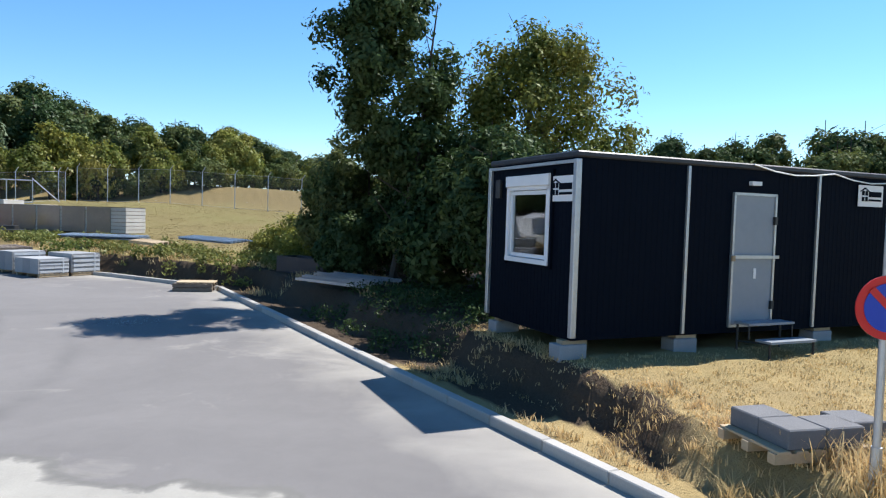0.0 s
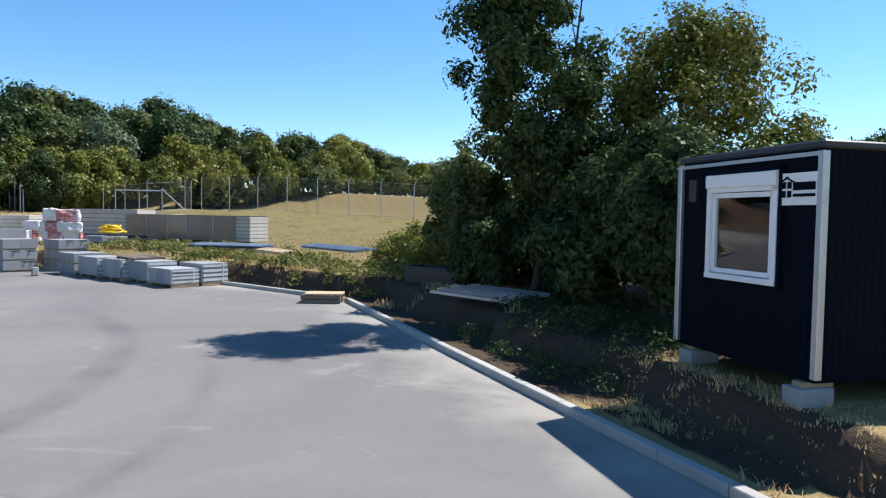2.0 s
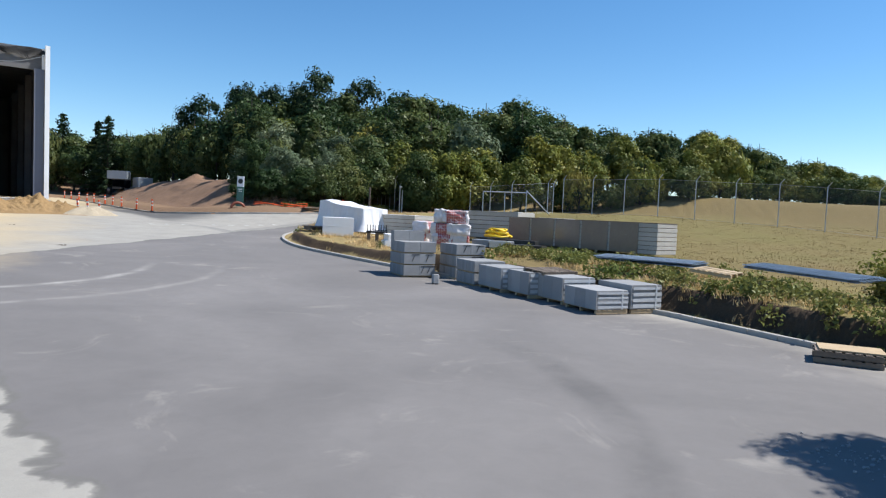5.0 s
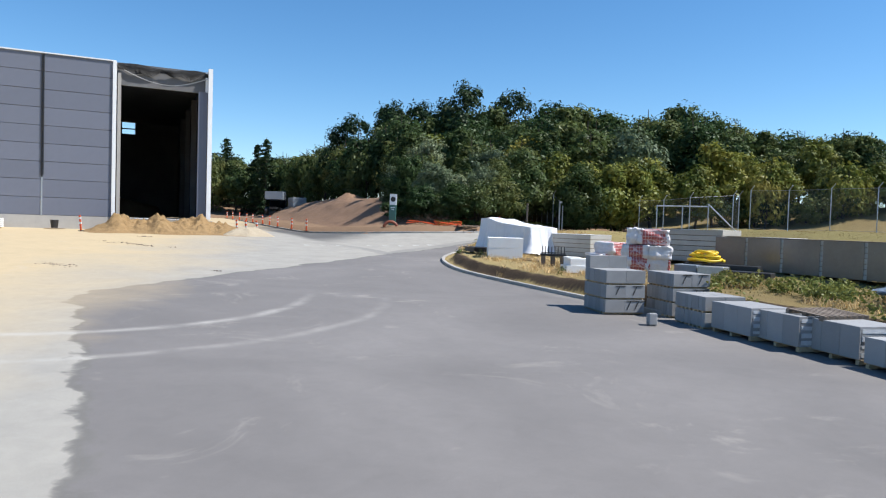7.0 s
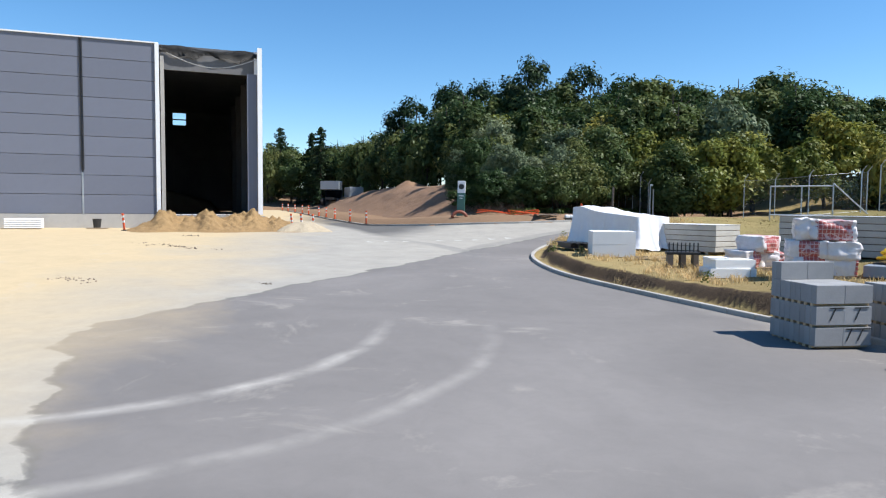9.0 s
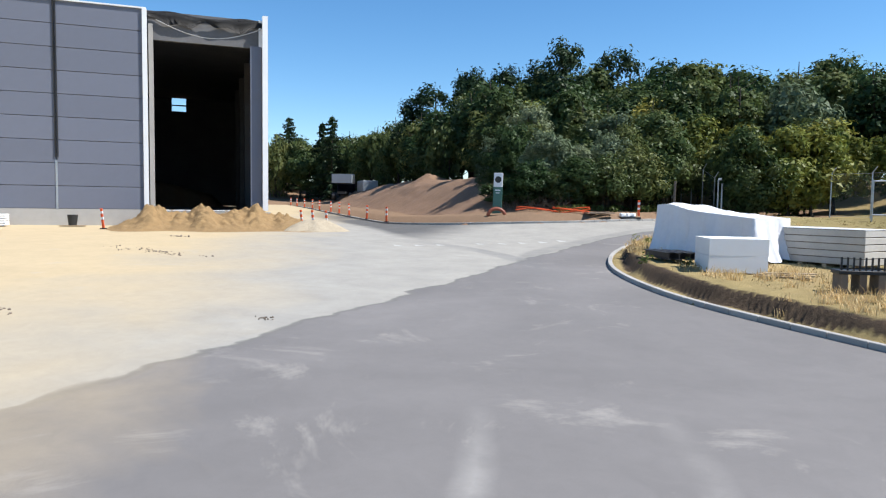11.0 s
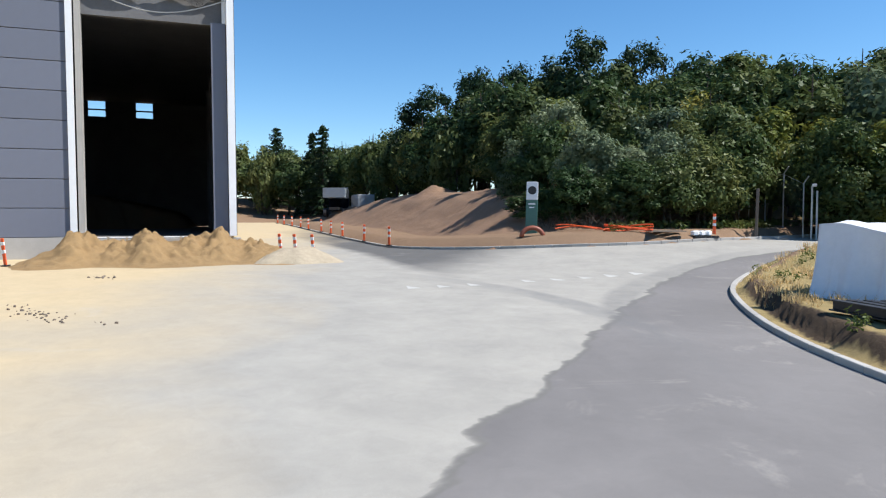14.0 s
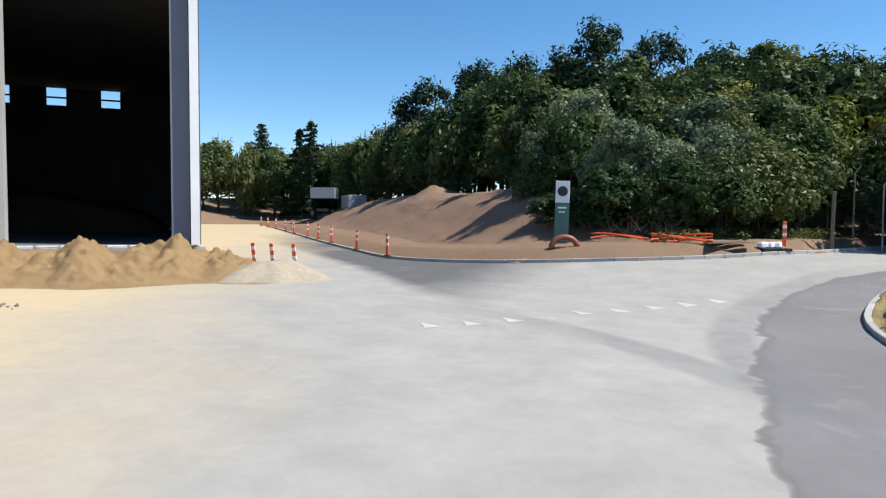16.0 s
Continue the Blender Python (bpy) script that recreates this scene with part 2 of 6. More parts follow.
M_WHITE = mat("white_paint", (0.78, 0.79, 0.80), (0.68, 0.69, 0.70), 0.45, big=1, fine=10, bump=0.03, stain=0.08)
M_BLOCK = mat("concrete_block", (0.31, 0.315, 0.32), (0.24, 0.245, 0.25), 0.9, big=3, fine=60, bump=0.5, vary=0.12)
M_PAVER = mat("grey_paver", (0.33, 0.335, 0.34), (0.27, 0.275, 0.28), 0.9, big=2, fine=50, bump=0.4, vary=0.12)
M_WOOD = mat("pallet_wood", (0.46, 0.35, 0.22), (0.33, 0.25, 0.16), 0.85, big=3, fine=25, vary=0.25)
M_OLDWOOD = mat("weathered_wood", (0.22, 0.18, 0.14), (0.14, 0.11, 0.09), 0.9, big=3, fine=25, vary=0.25)
M_BARK = mat("bark", (0.075, 0.06, 0.045), (0.045, 0.036, 0.028), 0.95, big=3, fine=14, bump=0.8, depth=0.03)
M_HALL = mat("grey_sandwich_panel", (0.150, 0.162, 0.205), (0.140, 0.152, 0.192), 0.5, big=0.15, fine=2.5, bump=0.02, stain=0.08, vary=0.05)
M_HALLIN = mat("concrete_hall_wall", (0.17, 0.17, 0.175), (0.11, 0.11, 0.115), 0.9, big=0.5, fine=9)
M_DARKFELT = mat("black_membrane", (0.035, 0.035, 0.037), (0.05, 0.05, 0.05), 0.8)
M_SAND = mat("loose_sand", (0.36, 0.235, 0.108), (0.23, 0.145, 0.065), 0.95, big=2.2, fine=26, bump=0.9, depth=0.05, wide=True)
M_GRAVEL = mat("gravel", (0.50, 0.42, 0.30), (0.35, 0.29, 0.21), 0.95, big=6, fine=35, bump=1.0, depth=0.04, wide=True)
M_SOIL = mat("brown_soil", (0.29, 0.18, 0.112), (0.20, 0.122, 0.075), 0.95, big=0.7, fine=9, bump=0.9, depth=0.08, wide=True)
M_ORANGE = mat("orange_plastic", (0.80, 0.12, 0.03), (0.70, 0.10, 0.03), 0.5, bump=0.03, stain=0.1)


def plaid_mat():
    """Red film printed with a pale grid, creased."""
    m = mat("red_film", (0.36, 0.045, 0.045), (0.46, 0.13, 0.11), 0.35, big=5, fine=11, bump=0.8, depth=0.03)
    nt = m.node_tree
    b = nt.nodes["Principled BSDF"]
    base = b.inputs["Base Color"].links[0].from_socket
    sep = nt.nodes.new("ShaderNodeSeparateXYZ")
    nt.links.new(object_coord(nt), sep.inputs[0])
    lines = None
    for k, f in ((0, 62.0), (2, 52.0), (1, 62.0)):
        w = maths(nt, "GREATER_THAN", maths(nt, "SINE", maths(nt, "MULTIPLY", sep.outputs[k], f)), 0.86)
        lines = w if lines is None else maths(nt, "MAXIMUM", lines, w)
    nt.links.new(mixc(nt, maths(nt, "MULTIPLY", lines, 0.6), base, (0.72, 0.62, 0.60)), b.inputs["Base Color"])
    return m


M_RED = plaid_mat()
M_BAGW = mat("white_film", (0.78, 0.76, 0.76), (0.66, 0.60, 0.60), 0.3, big=4, fine=14, bump=0.4, depth=0.02)
M_TARP = mat("white_tarpaulin", (0.78, 0.78, 0.80), (0.68, 0.69, 0.72), 0.4, big=1.2, fine=6, bump=0.35, depth=0.04, stain=0.1)
M_FOAM = mat("white_foam", (0.86, 0.86, 0.85), (0.80, 0.80, 0.79), 0.8, big=2, fine=60, bump=0.2, stain=0.06)
M_YELLOW = mat("yellow_hose", (0.80, 0.55, 0.02), (0.72, 0.47, 0.02), 0.45, bump=0.1, stain=0.1)
M_BLACK = mat("black_steel", (0.02, 0.02, 0.022), (0.03, 0.03, 0.03), 0.5)
M_BLUEGREEN = mat("coated_sheet", (0.50, 0.58, 0.66), (0.40, 0.48, 0.56), 0.35, 0.3, big=2, fine=8, bump=0.05)
M_PANEL = mat("panel_edge", (0.52, 0.50, 0.46), (0.40, 0.385, 0.35), 0.7, big=2, fine=20, vary=0.1)
M_SIGNBLUE = mat("sign_blue", (0.01, 0.05, 0.42), (0.01, 0.05, 0.38), 0.4, bump=0.0, stain=0.05)
M_SIGNRED = mat("sign_red", (0.60, 0.02, 0.02), (0.52, 0.02, 0.02), 0.4, bump=0.0, stain=0.05)
M_CLAYPIPE = mat("red_brown_pipe", (0.26, 0.075, 0.04), (0.20, 0.06, 0.035), 0.5, bump=0.1)
M_TOTEM = mat("green_panel", (0.06, 0.16, 0.13), (0.05, 0.14, 0.115), 0.4, bump=0.02, stain=0.1)
M_DECID = leaf_mat("leaves_mid", (0.046, 0.076, 0.022), (0.098, 0.135, 0.042), (0.120, 0.125, 0.042))
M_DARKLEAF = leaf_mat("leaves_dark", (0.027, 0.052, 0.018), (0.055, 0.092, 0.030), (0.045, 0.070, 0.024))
M_YELLEAF = leaf_mat("leaves_olive", (0.10, 0.132, 0.024), (0.21, 0.228, 0.046), (0.20, 0.178, 0.04))
M_SILVER = leaf_mat("leaves_silver", (0.11, 0.15, 0.085), (0.20, 0.24, 0.15), (0.09, 0.12, 0.05))
M_NEEDLE = leaf_mat("needles", (0.014, 0.030, 0.014), (0.026, 0.050, 0.020), (0.020, 0.036, 0.016), 0.15)
M_STRAW = leaf_mat("straw", (0.46, 0.34, 0.155), (0.68, 0.53, 0.27), (0.40, 0.31, 0.13), 0.3)
M_FIELD = leaf_mat("field_straw", (0.13, 0.11, 0.04), (0.24, 0.185, 0.075), (0.10, 0.10, 0.035), 0.2)
M_WEED = leaf_mat("weeds", (0.06, 0.095, 0.022), (0.13, 0.165, 0.045), (0.17, 0.165, 0.055), 0.3)


def glass_mat(name, tint=(0.9, 0.95, 0.95), rough=0.02):
    m = bpy.data.materials.new(name)
    m.use_nodes = True
    b = m.node_tree.nodes["Principled BSDF"]
    b.inputs["Base Color"].default_value = (*tint, 1)
    b.inputs["Transmission Weight"].default_value, b.inputs["Roughness"].default_value = 1.0, rough
    return m


M_GLASS = glass_mat("window_glass")


# ---- mesh helpers ----
def box(bm, c, s, rz=0.0, bevel=0.0, rx=0.0, ry=0.0):
    """A box of size s with its middle at c, turned, its edges rounded."""
    r = bmesh.ops.create_cube(bm, size=1.0, matrix=pose(*c, rx, ry, rz) @ Matrix.Diagonal((*s, 1)))
    if bevel:
        es = list({e for v in r["verts"] for e in v.link_edges})
        bmesh.ops.bevel(bm, geom=es, offset=bevel, segments=1, affect="EDGES")


def rod(bm, a, b, r0, r1=None, seg=8):
    a, b = Vector(a), Vector(b)
    q = (b - a).to_track_quat("Z", "Y").to_matrix().to_4x4()
    bmesh.ops.create_cone(bm, cap_ends=True, segments=seg, radius1=r0, radius2=r0 if r1 is None else r1, depth=(b - a).length, matrix=Matrix.Translation((a + b) / 2) @ q)


def tube(bm, pts, r, seg=6, flat=1.0):
    """One closed pipe along a line of points."""
    pts = [Vector(p) for p in pts]
    rings = []
    for k, p in enumerate(pts):
        d = (pts[min(k + 1, len(pts) - 1)] - pts[max(k - 1, 0)]).normalized()
        s = d.cross(Vector((0.13, 0.21, 1))).normalized()
        u = s.cross(d)
        rings.append([bm.verts.new(p + (s * math.cos(a) + u * math.sin(a) * flat) * r) for a in (2 * math.pi * j / seg for j in range(seg))])
    for a, b in zip(rings, rings[1:]):
        for j in range(seg):
            bm.faces.new((a[j], a[(j + 1) % seg], b[(j + 1) % seg], b[j]))
    bm.faces.new(rings[0][::-1])
    bm.faces.new(rings[-1])


def finish(name, bm, material, smooth=False):
    me = bpy.data.meshes.new(name)
    bm.to_mesh(me)
    bm.free()
    for mm in material if isinstance(material, (list, tuple)) else (material,):
        me.materials.append(mm)
    if smooth:
        me.polygons.foreach_set("use_smooth", [True] * len(me.polygons))
    return me


def part(name, bm, material, parent=None, label="", smooth=False, m=None):
    ob = new(name, finish(name, bm, material, smooth))
    if parent is not None:
        ob.parent = parent
    if m is not None:
        ob.matrix_basis = m
    if label:
        ob["label"] = label
    return ob


def empty(name, m, label, category, group="", kind=""):
    ob = new(name)
    ob.empty_display_size = 0.2
    ob.matrix_basis = m
    return tagged(ob, label, category, group, kind)


def boxes(name, items, material, parent=None, label="", bevel=0.0):
    bm = bmesh.new()
    for c, s, *r in items:
        box(bm, c, s, r[0] if r else 0.0, bevel)
    return part(name, bm, material, parent, label)


def mesh_data(name, verts, faces, material, smooth=False):
    me = bpy.data.meshes.new(name)
    me.from_pydata([tuple(map(float, v)) for v in verts], [], faces)
    me.materials.append(material)
    if smooth:
        me.polygons.foreach_set("use_smooth", [True] * len(me.polygons))
    me.update()
    return me


# ---- terrain ----
def sstep(a, b, v):
    u = np.clip((v - a) / (b - a), 0, 1)
    return u * u * (3 - 2 * u)


def gz(x, y):
    """Height of the paved surface."""
    x, y = np.asarray(x, float), np.asarray(y, float)
    s = -0.85 * x + 0.53 * y
    z = np.interp(s, [-60, 8, 13, 20, 24, 30, 37, 50, 62, 75, 100, 300], [-0.40, -0.33, -0.27, -0.14, -0.01, 0.2, 0.44, 0.84, 1.13, 1.32, 1.8, 4.0])
    return z + 0.9 * sstep(46, 59, y) * sstep(-40, -27, x)


def gzf(x, y):
    return float(gz(x, y))


KERB_EAST = [(12.9, -38.0), (4.56, 18.9), (4.1, 19.9), (0.94, 23.6), (-4.0, 27.2), (-9.08, 30.5), (-11.89, 32.4), (-15.0, 34.7), (-16.9, 37.1),
             (-18.5, 39.9), (-19.6, 43.3), (-20.4, 47.2), (-20.2, 49.8), (-19.5, 52.2), (-18.2, 55.2), (-14.0, 66.0)]
KERB_FAR = [(-17.0, 71.0), (-18.72, 65.7), (-21.26, 59.6), (-24.24, 56.0), (-26.84, 54.4), (-29.77, 53.4), (-32.78, 53.2), (-35.88, 54.1), (-38.79, 55.9), (-42.84, 59.2), (-57.04, 71.2), (-84.0, 94.6)]
ROAD_POLY = np.array(KERB_EAST + KERB_FAR + [(-90.0, 88.0), (-60.0, 60.0), (-90.0, 20.0), (-60.0, -38.0)])
FENCE_A, FENCE_D = np.array([-4.6, 65.6]), np.array([0.855, -0.52])


def seg_dist(px, py, pts, closed=False):
    best = np.full(px.shape, 1e9)
    pts = list(map(tuple, pts))
    for (ax, ay), (bx, by) in zip(pts, pts[1:] + (pts[:1] if closed else [])) if closed else zip(pts, pts[1:]):
        dx, dy = bx - ax, by - ay
        u = np.clip(((px - ax) * dx + (py - ay) * dy) / (dx * dx + dy * dy), 0, 1)
        best = np.minimum(best, np.hypot(px - ax - u * dx, py - ay - u * dy))
    return best


def inside(px, py, poly):
    res = np.zeros(px.shape, bool)
    x0, y0 = poly[-1]
    for x1, y1 in poly:
        hit = (y1 > py) != (y0 > py)
        with np.errstate(divide="ignore", invalid="ignore"):
            res ^= hit & (px < (x0 - x1) * (py - y1) / (y0 - y1 if y0 != y1 else 1e-9) + x1)
        x0, y0 = x1, y1
    return res


def wave(x, y, k, seed=0.0):
    """Cheap uneven relief between about -1 and 1."""
    return (np.sin(x * k + 1.7 * np.sin(y * k * 0.7 + seed)) + np.sin(y * k * 1.3 + 2.1 * np.sin(x * k * 0.6 + seed * 2)) + 0.6 * np.sin((x + y) * k * 2.1 + seed)) / 2.6


def ground_z(x, y):
    """Height of the open ground, and how far it is bare soil or green."""
    x, y = np.asarray(x, float), np.asarray(y, float)
    d = seg_dist(x, y, ROAD_POLY, True)
    ins = inside(x, y, ROAD_POLY)
    base = gz(x, y)
    north = sstep(17.5, 22, y)
    bank = 0.50 - 0.12 * sstep(5.0, 2.0, y) + 0.06 * north - 0.24 * sstep(-6, -11, x)
    edge = 0.78 + 0.57 * sstep(2.0, 6.0, y) + 0.2 * wave(x, y, 0.8) + 0.14 * wave(x, y, 2.3, 3) - 0.75 * north
    h = 0.06 - 0.06 * sstep(0.3, 0.7, d) * (1 - north) + (bank + 0.06) * sstep(edge - 0.18, edge + 0.18, d) + 0.03 * wave(x, y, 5.1, 2) * sstep(0.2, 0.5, d)
    past = (x - FENCE_A[0]) * 0.52 + (y - FENCE_A[1]) * 0.855
    east = sstep(-13, -3, x + 0.3 * (y - 60))
    h = h + 0.3 * sstep(1.5, 8, d) * sstep(18, 26, y) * sstep(-10, -4, x - 0.2 * (y - 35)) + east * 2.1 * sstep(4, 16, past) + 0.05 * wave(x, y, 0.5, 1.0) * sstep(1, 4, d)
    far_kerb = seg_dist(x, y, KERB_FAR)
    wood = sstep(2, 24, far_kerb) * sstep(48, 56, y) * (1 - sstep(-20, -10, x))
    h = h + 3.2 * wood
    h = h + 0.5 * sstep(-22, 0, past) * east + 3.0 * sstep(20, 70, past) * sstep(30, -40, x)
    z = np.where(ins, base - 0.14 - 0.3 * sstep(-22, -26, x) * sstep(0.2, 1.2, d), base + h)
    soil = np.clip(np.maximum((1 - sstep(edge + 0.1, edge + 0.6, d)) * sstep(0.25, 0.5, d) * 0.9, 0.85 * (1 - sstep(4.5, 8, far_kerb)) * sstep(40, 50, y)), 0, 1)
    # dark soil also laid under the trees, to darken the shade there
    soil = np.maximum(soil, 0.95 * sstep(6.5, 8.0, y) * (1 - sstep(19.5, 22, y)) * sstep(3.5, 5, x) * (1 - sstep(14, 17, x)))
    soil = np.maximum(soil, sstep(-30, -36, x) * sstep(50, 54, y) * (1 - sstep(26, 34, far_kerb)))
    soil = np.where(ins, 0.6, soil)
    soil = soil * np.where(y < 4.2, np.where(np.abs(d - edge) < 0.25, 0.25 + 0.75 * sstep(1.6, 2.8, y), 0.2), 1.0)
    green = 0.15 + 0.5 * sstep(13, 17, y) * (1 - sstep(24, 29, y)) + 0.25 * sstep(-30, -18, past) - 0.45 * sstep(2, 9, past)
    return z, soil, np.clip(green, 0, 1), sstep(20, 30, y) * sstep(-14, -6, x)


def gh(x, y):
    return float(ground_z(np.array([x]), np.array([y]))[0][0])


def zone_axis(zones, far, n):
    """Grid lines with a step of its own in each zone (start, end, step), widening beyond the first and last."""
    core = np.concatenate([np.arange(a, b, st) for a, b, st in zones] + [[zones[-1][1]]])
    lo, hi = np.geomspace(zones[0][2], far, n).cumsum(), np.geomspace(zones[-1][2], far, n).cumsum()
    return np.concatenate([core[0] - lo[::-1], core, core[-1] + hi])


gx = zone_axis([(-98, -22, 1.0), (-22, 14, 0.14)], 260, 26)
gy = zone_axis([(-4, 50, 0.17), (50, 62, 0.4), (62, 108, 1.0)], 260, 26)
GX, GY = np.meshgrid(gx, gy)
Z, SOIL, GREEN, FIELD = ground_z(GX.ravel(), GY.ravel())
nx_, ny_ = len(gx), len(gy)
idx = np.arange(nx_ * ny_).reshape(ny_, nx_)
quads = np.stack([idx[:-1, :-1], idx[:-1, 1:], idx[1:, 1:], idx[1:, :-1]], -1).reshape(-1, 4)
me = mesh_data("ground", np.c_[GX.ravel(), GY.ravel(), Z], quads.tolist(), M_GROUND, True)
for key, vals in (("soil", SOIL), ("green", GREEN), ("field", FIELD)):
    me.attributes.new(key, "FLOAT", "POINT").data.foreach_set("value", vals.astype(np.float32))
tagged(new("ground", me), "dry straw-coloured grass with bare dark soil beside the kerb", "ground", kind="structure")

# paved surface, following the slope
bm = bmesh.new()
ring = [bm.verts.new((x, y, 0)) for x, y in ROAD_POLY]
bm.faces.new(ring)
for n0, step, lo, hi in (((-0.85, 0.53, 0), 2.0, -6, 120), ((0, 1, 0), 1.5, 44, 62), ((1, 0, 0), 2.0, -42, -24)):
    for k in np.arange(lo, hi, step):
        bmesh.ops.bisect_plane(bm, geom=bm.verts[:] + bm.edges[:] + bm.faces[:], plane_co=Vector(n0) * float(k), plane_no=n0)
for v in bm.verts:
    v.co.z = gzf(v.co.x, v.co.y)
bmesh.ops.triangulate(bm, faces=[f for f in bm.faces if len(f.verts) > 4])
tagged(part("road", bm, M_ROAD), "grey asphalt yard, dusty and sandy towards the hall", "road", kind="structure")


def resample(pts, step):
    pts = [np.array(p, float) for p in pts]
    out, carry = [pts[0]], 0.0
    for a, b in zip(pts, pts[1:]):
        L = np.linalg.norm(b - a)
        t = step - carry
        while t <= L:
            out.append(a + (b - a) * t / L)
            t += step
        carry = L - (t - step)
    return out


def rounded(pts, times=2):
    for _ in range(times):
        out = [pts[0]]
        for a, b in zip(pts, pts[1:]):
            a, b = np.array(a), np.array(b)
            out += [tuple(a * 0.75 + b * 0.25), tuple(a * 0.25 + b * 0.75)]
        pts = out + [pts[-1]]
    return pts


def kerb_line(name, pts, step, label, keep):
    holder = empty(name, pose(0, 0, 0), label, "kerb", kind="structure")
    bm = bmesh.new()
    box(bm, (0, 0, 0.0), (step - 0.012, 0.15, 0.30), 0, 0.012)
    stone = finish("kerbstone", bm, M_KERB)
    way = resample(pts, step)
    for a, b in zip(way, way[1:]):
        c = (a + b) / 2
        if not keep(*c):
            continue
        ob = new("kerbstone", stone)
        d = b - a
        za, zb = gzf(*a), gzf(*b)
        ob.matrix_basis = pose(c[0], c[1], (za + zb) / 2 - 0.03, 0, -math.degrees(math.atan2(zb - za, step)), math.degrees(math.atan2(d[1], d[0])))
        ob.parent = holder
    return holder


kerb_line("kerb_yard", [(4.54, 19.0), KERB_EAST[0]], 1.0, "straight pale concrete kerb along the yard's edge", lambda x, y: y > -12)
kerb_line("kerb_island", [(4.46, 19.1), (4.1, 19.9), (0.94, 23.6), (-4.0, 27.2)] + rounded(KERB_EAST[5:], 2), 0.8, "pale concrete kerb curving round the storage island", lambda x, y: True)
kerb_line("kerb_far", rounded(KERB_FAR, 2), 0.8, "pale concrete kerb along the far side of the junction", lambda x, y: y < 85)


# ---- trees ----
def leaf_cards(rng, centres, radii, count, size, flat=0.0):
    """Leaf quads scattered in the shells of clumps: vertices and faces."""
    k = rng.integers(0, len(centres), count)
    u = rng.normal(size=(count, 3))
    u /= np.linalg.norm(u, axis=1)[:, None]
    r = rng.uniform(0.45, 1.0, count) ** 0.6
    p = centres[k] + u * (radii[k] * r)[:, None] * np.array([1, 1, 0.8])
    nrm = u * 0.7 + rng.normal(size=(count, 3)) * 0.7 + np.array([0, 0, 0.5])
    nrm /= np.linalg.norm(nrm, axis=1)[:, None]
    t = np.cross(nrm, rng.normal(size=(count, 3)))
    t /= np.linalg.norm(t, axis=1)[:, None] + 1e-9
    b = np.cross(nrm, t)
    s = (size * rng.uniform(0.6, 1.35, count))[:, None]
    v = np.stack([p - t * s, p + b * s * 0.55 + nrm * s * 0.15, p + t * s, p - b * s * 0.55 + nrm * s * 0.15], 1).reshape(-1, 3)
    f = np.arange(count * 4).reshape(-1, 4)
    return v, f


def fast_mesh(name, v, f, material):
    me = bpy.data.meshes.new(name)
    n = f.shape[1]
    me.vertices.add(len(v))
    me.vertices.foreach_set("co", v.astype(np.float32).ravel())
    me.loops.add(f.size)
    me.loops.foreach_set("vertex_index", f.astype(np.int32).ravel())
    me.polygons.add(len(f))
    me.polygons.foreach_set("loop_start", np.arange(0, f.size, n, dtype=np.int32))
    me.polygons.foreach_set("loop_total", np.full(len(f), n, np.int32))
    me.materials.append(material)
    me.update(calc_edges=True)
    me.validate()
    return me


def limbs(rng, height, spread, r0, lean=0.05, n=9, stems=1, start=0.25):
    """Trunk and limbs as one mesh, and the limb ends."""
    bm, ends = bmesh.new(), []
    for _ in range(stems):
        ang = rng.uniform(0, 6.28)
        foot = np.array([math.cos(ang), math.sin(ang), 0]) * (0.25 * (stems > 1)) + np.array([0, 0, -0.2])
        tip = foot + np.array([rng.normal(0, lean) * height, rng.normal(0, lean) * height, height * rng.uniform(0.8, 0.95)])
        mid = (foot + tip) / 2 + rng.normal(0, 0.02, 3) * height
        rod(bm, foot, mid, r0, r0 * 0.62, 7)
        rod(bm, mid, tip, r0 * 0.62, r0 * 0.15, 6)
        ends.append(tip)
        for k in range(n):
            u = rng.uniform(start, 0.9)
            a = foot + (mid - foot) * u * 2 if u < 0.5 else mid + (tip - mid) * (u * 2 - 1)
            th = k * 2.4 + rng.uniform(-0.5, 0.5)
            L = spread * (1.15 - u * 0.7) * rng.uniform(0.6, 1.05)
            e = a + np.array([math.cos(th) * L, math.sin(th) * L, L * rng.uniform(0.25, 0.9)])
            rod(bm, a, e, r0 * 0.32 * (1.1 - u * 0.6), r0 * 0.06, 5)
            ends += [e, a + (e - a) * 0.6]
    return bm, np.array(ends)


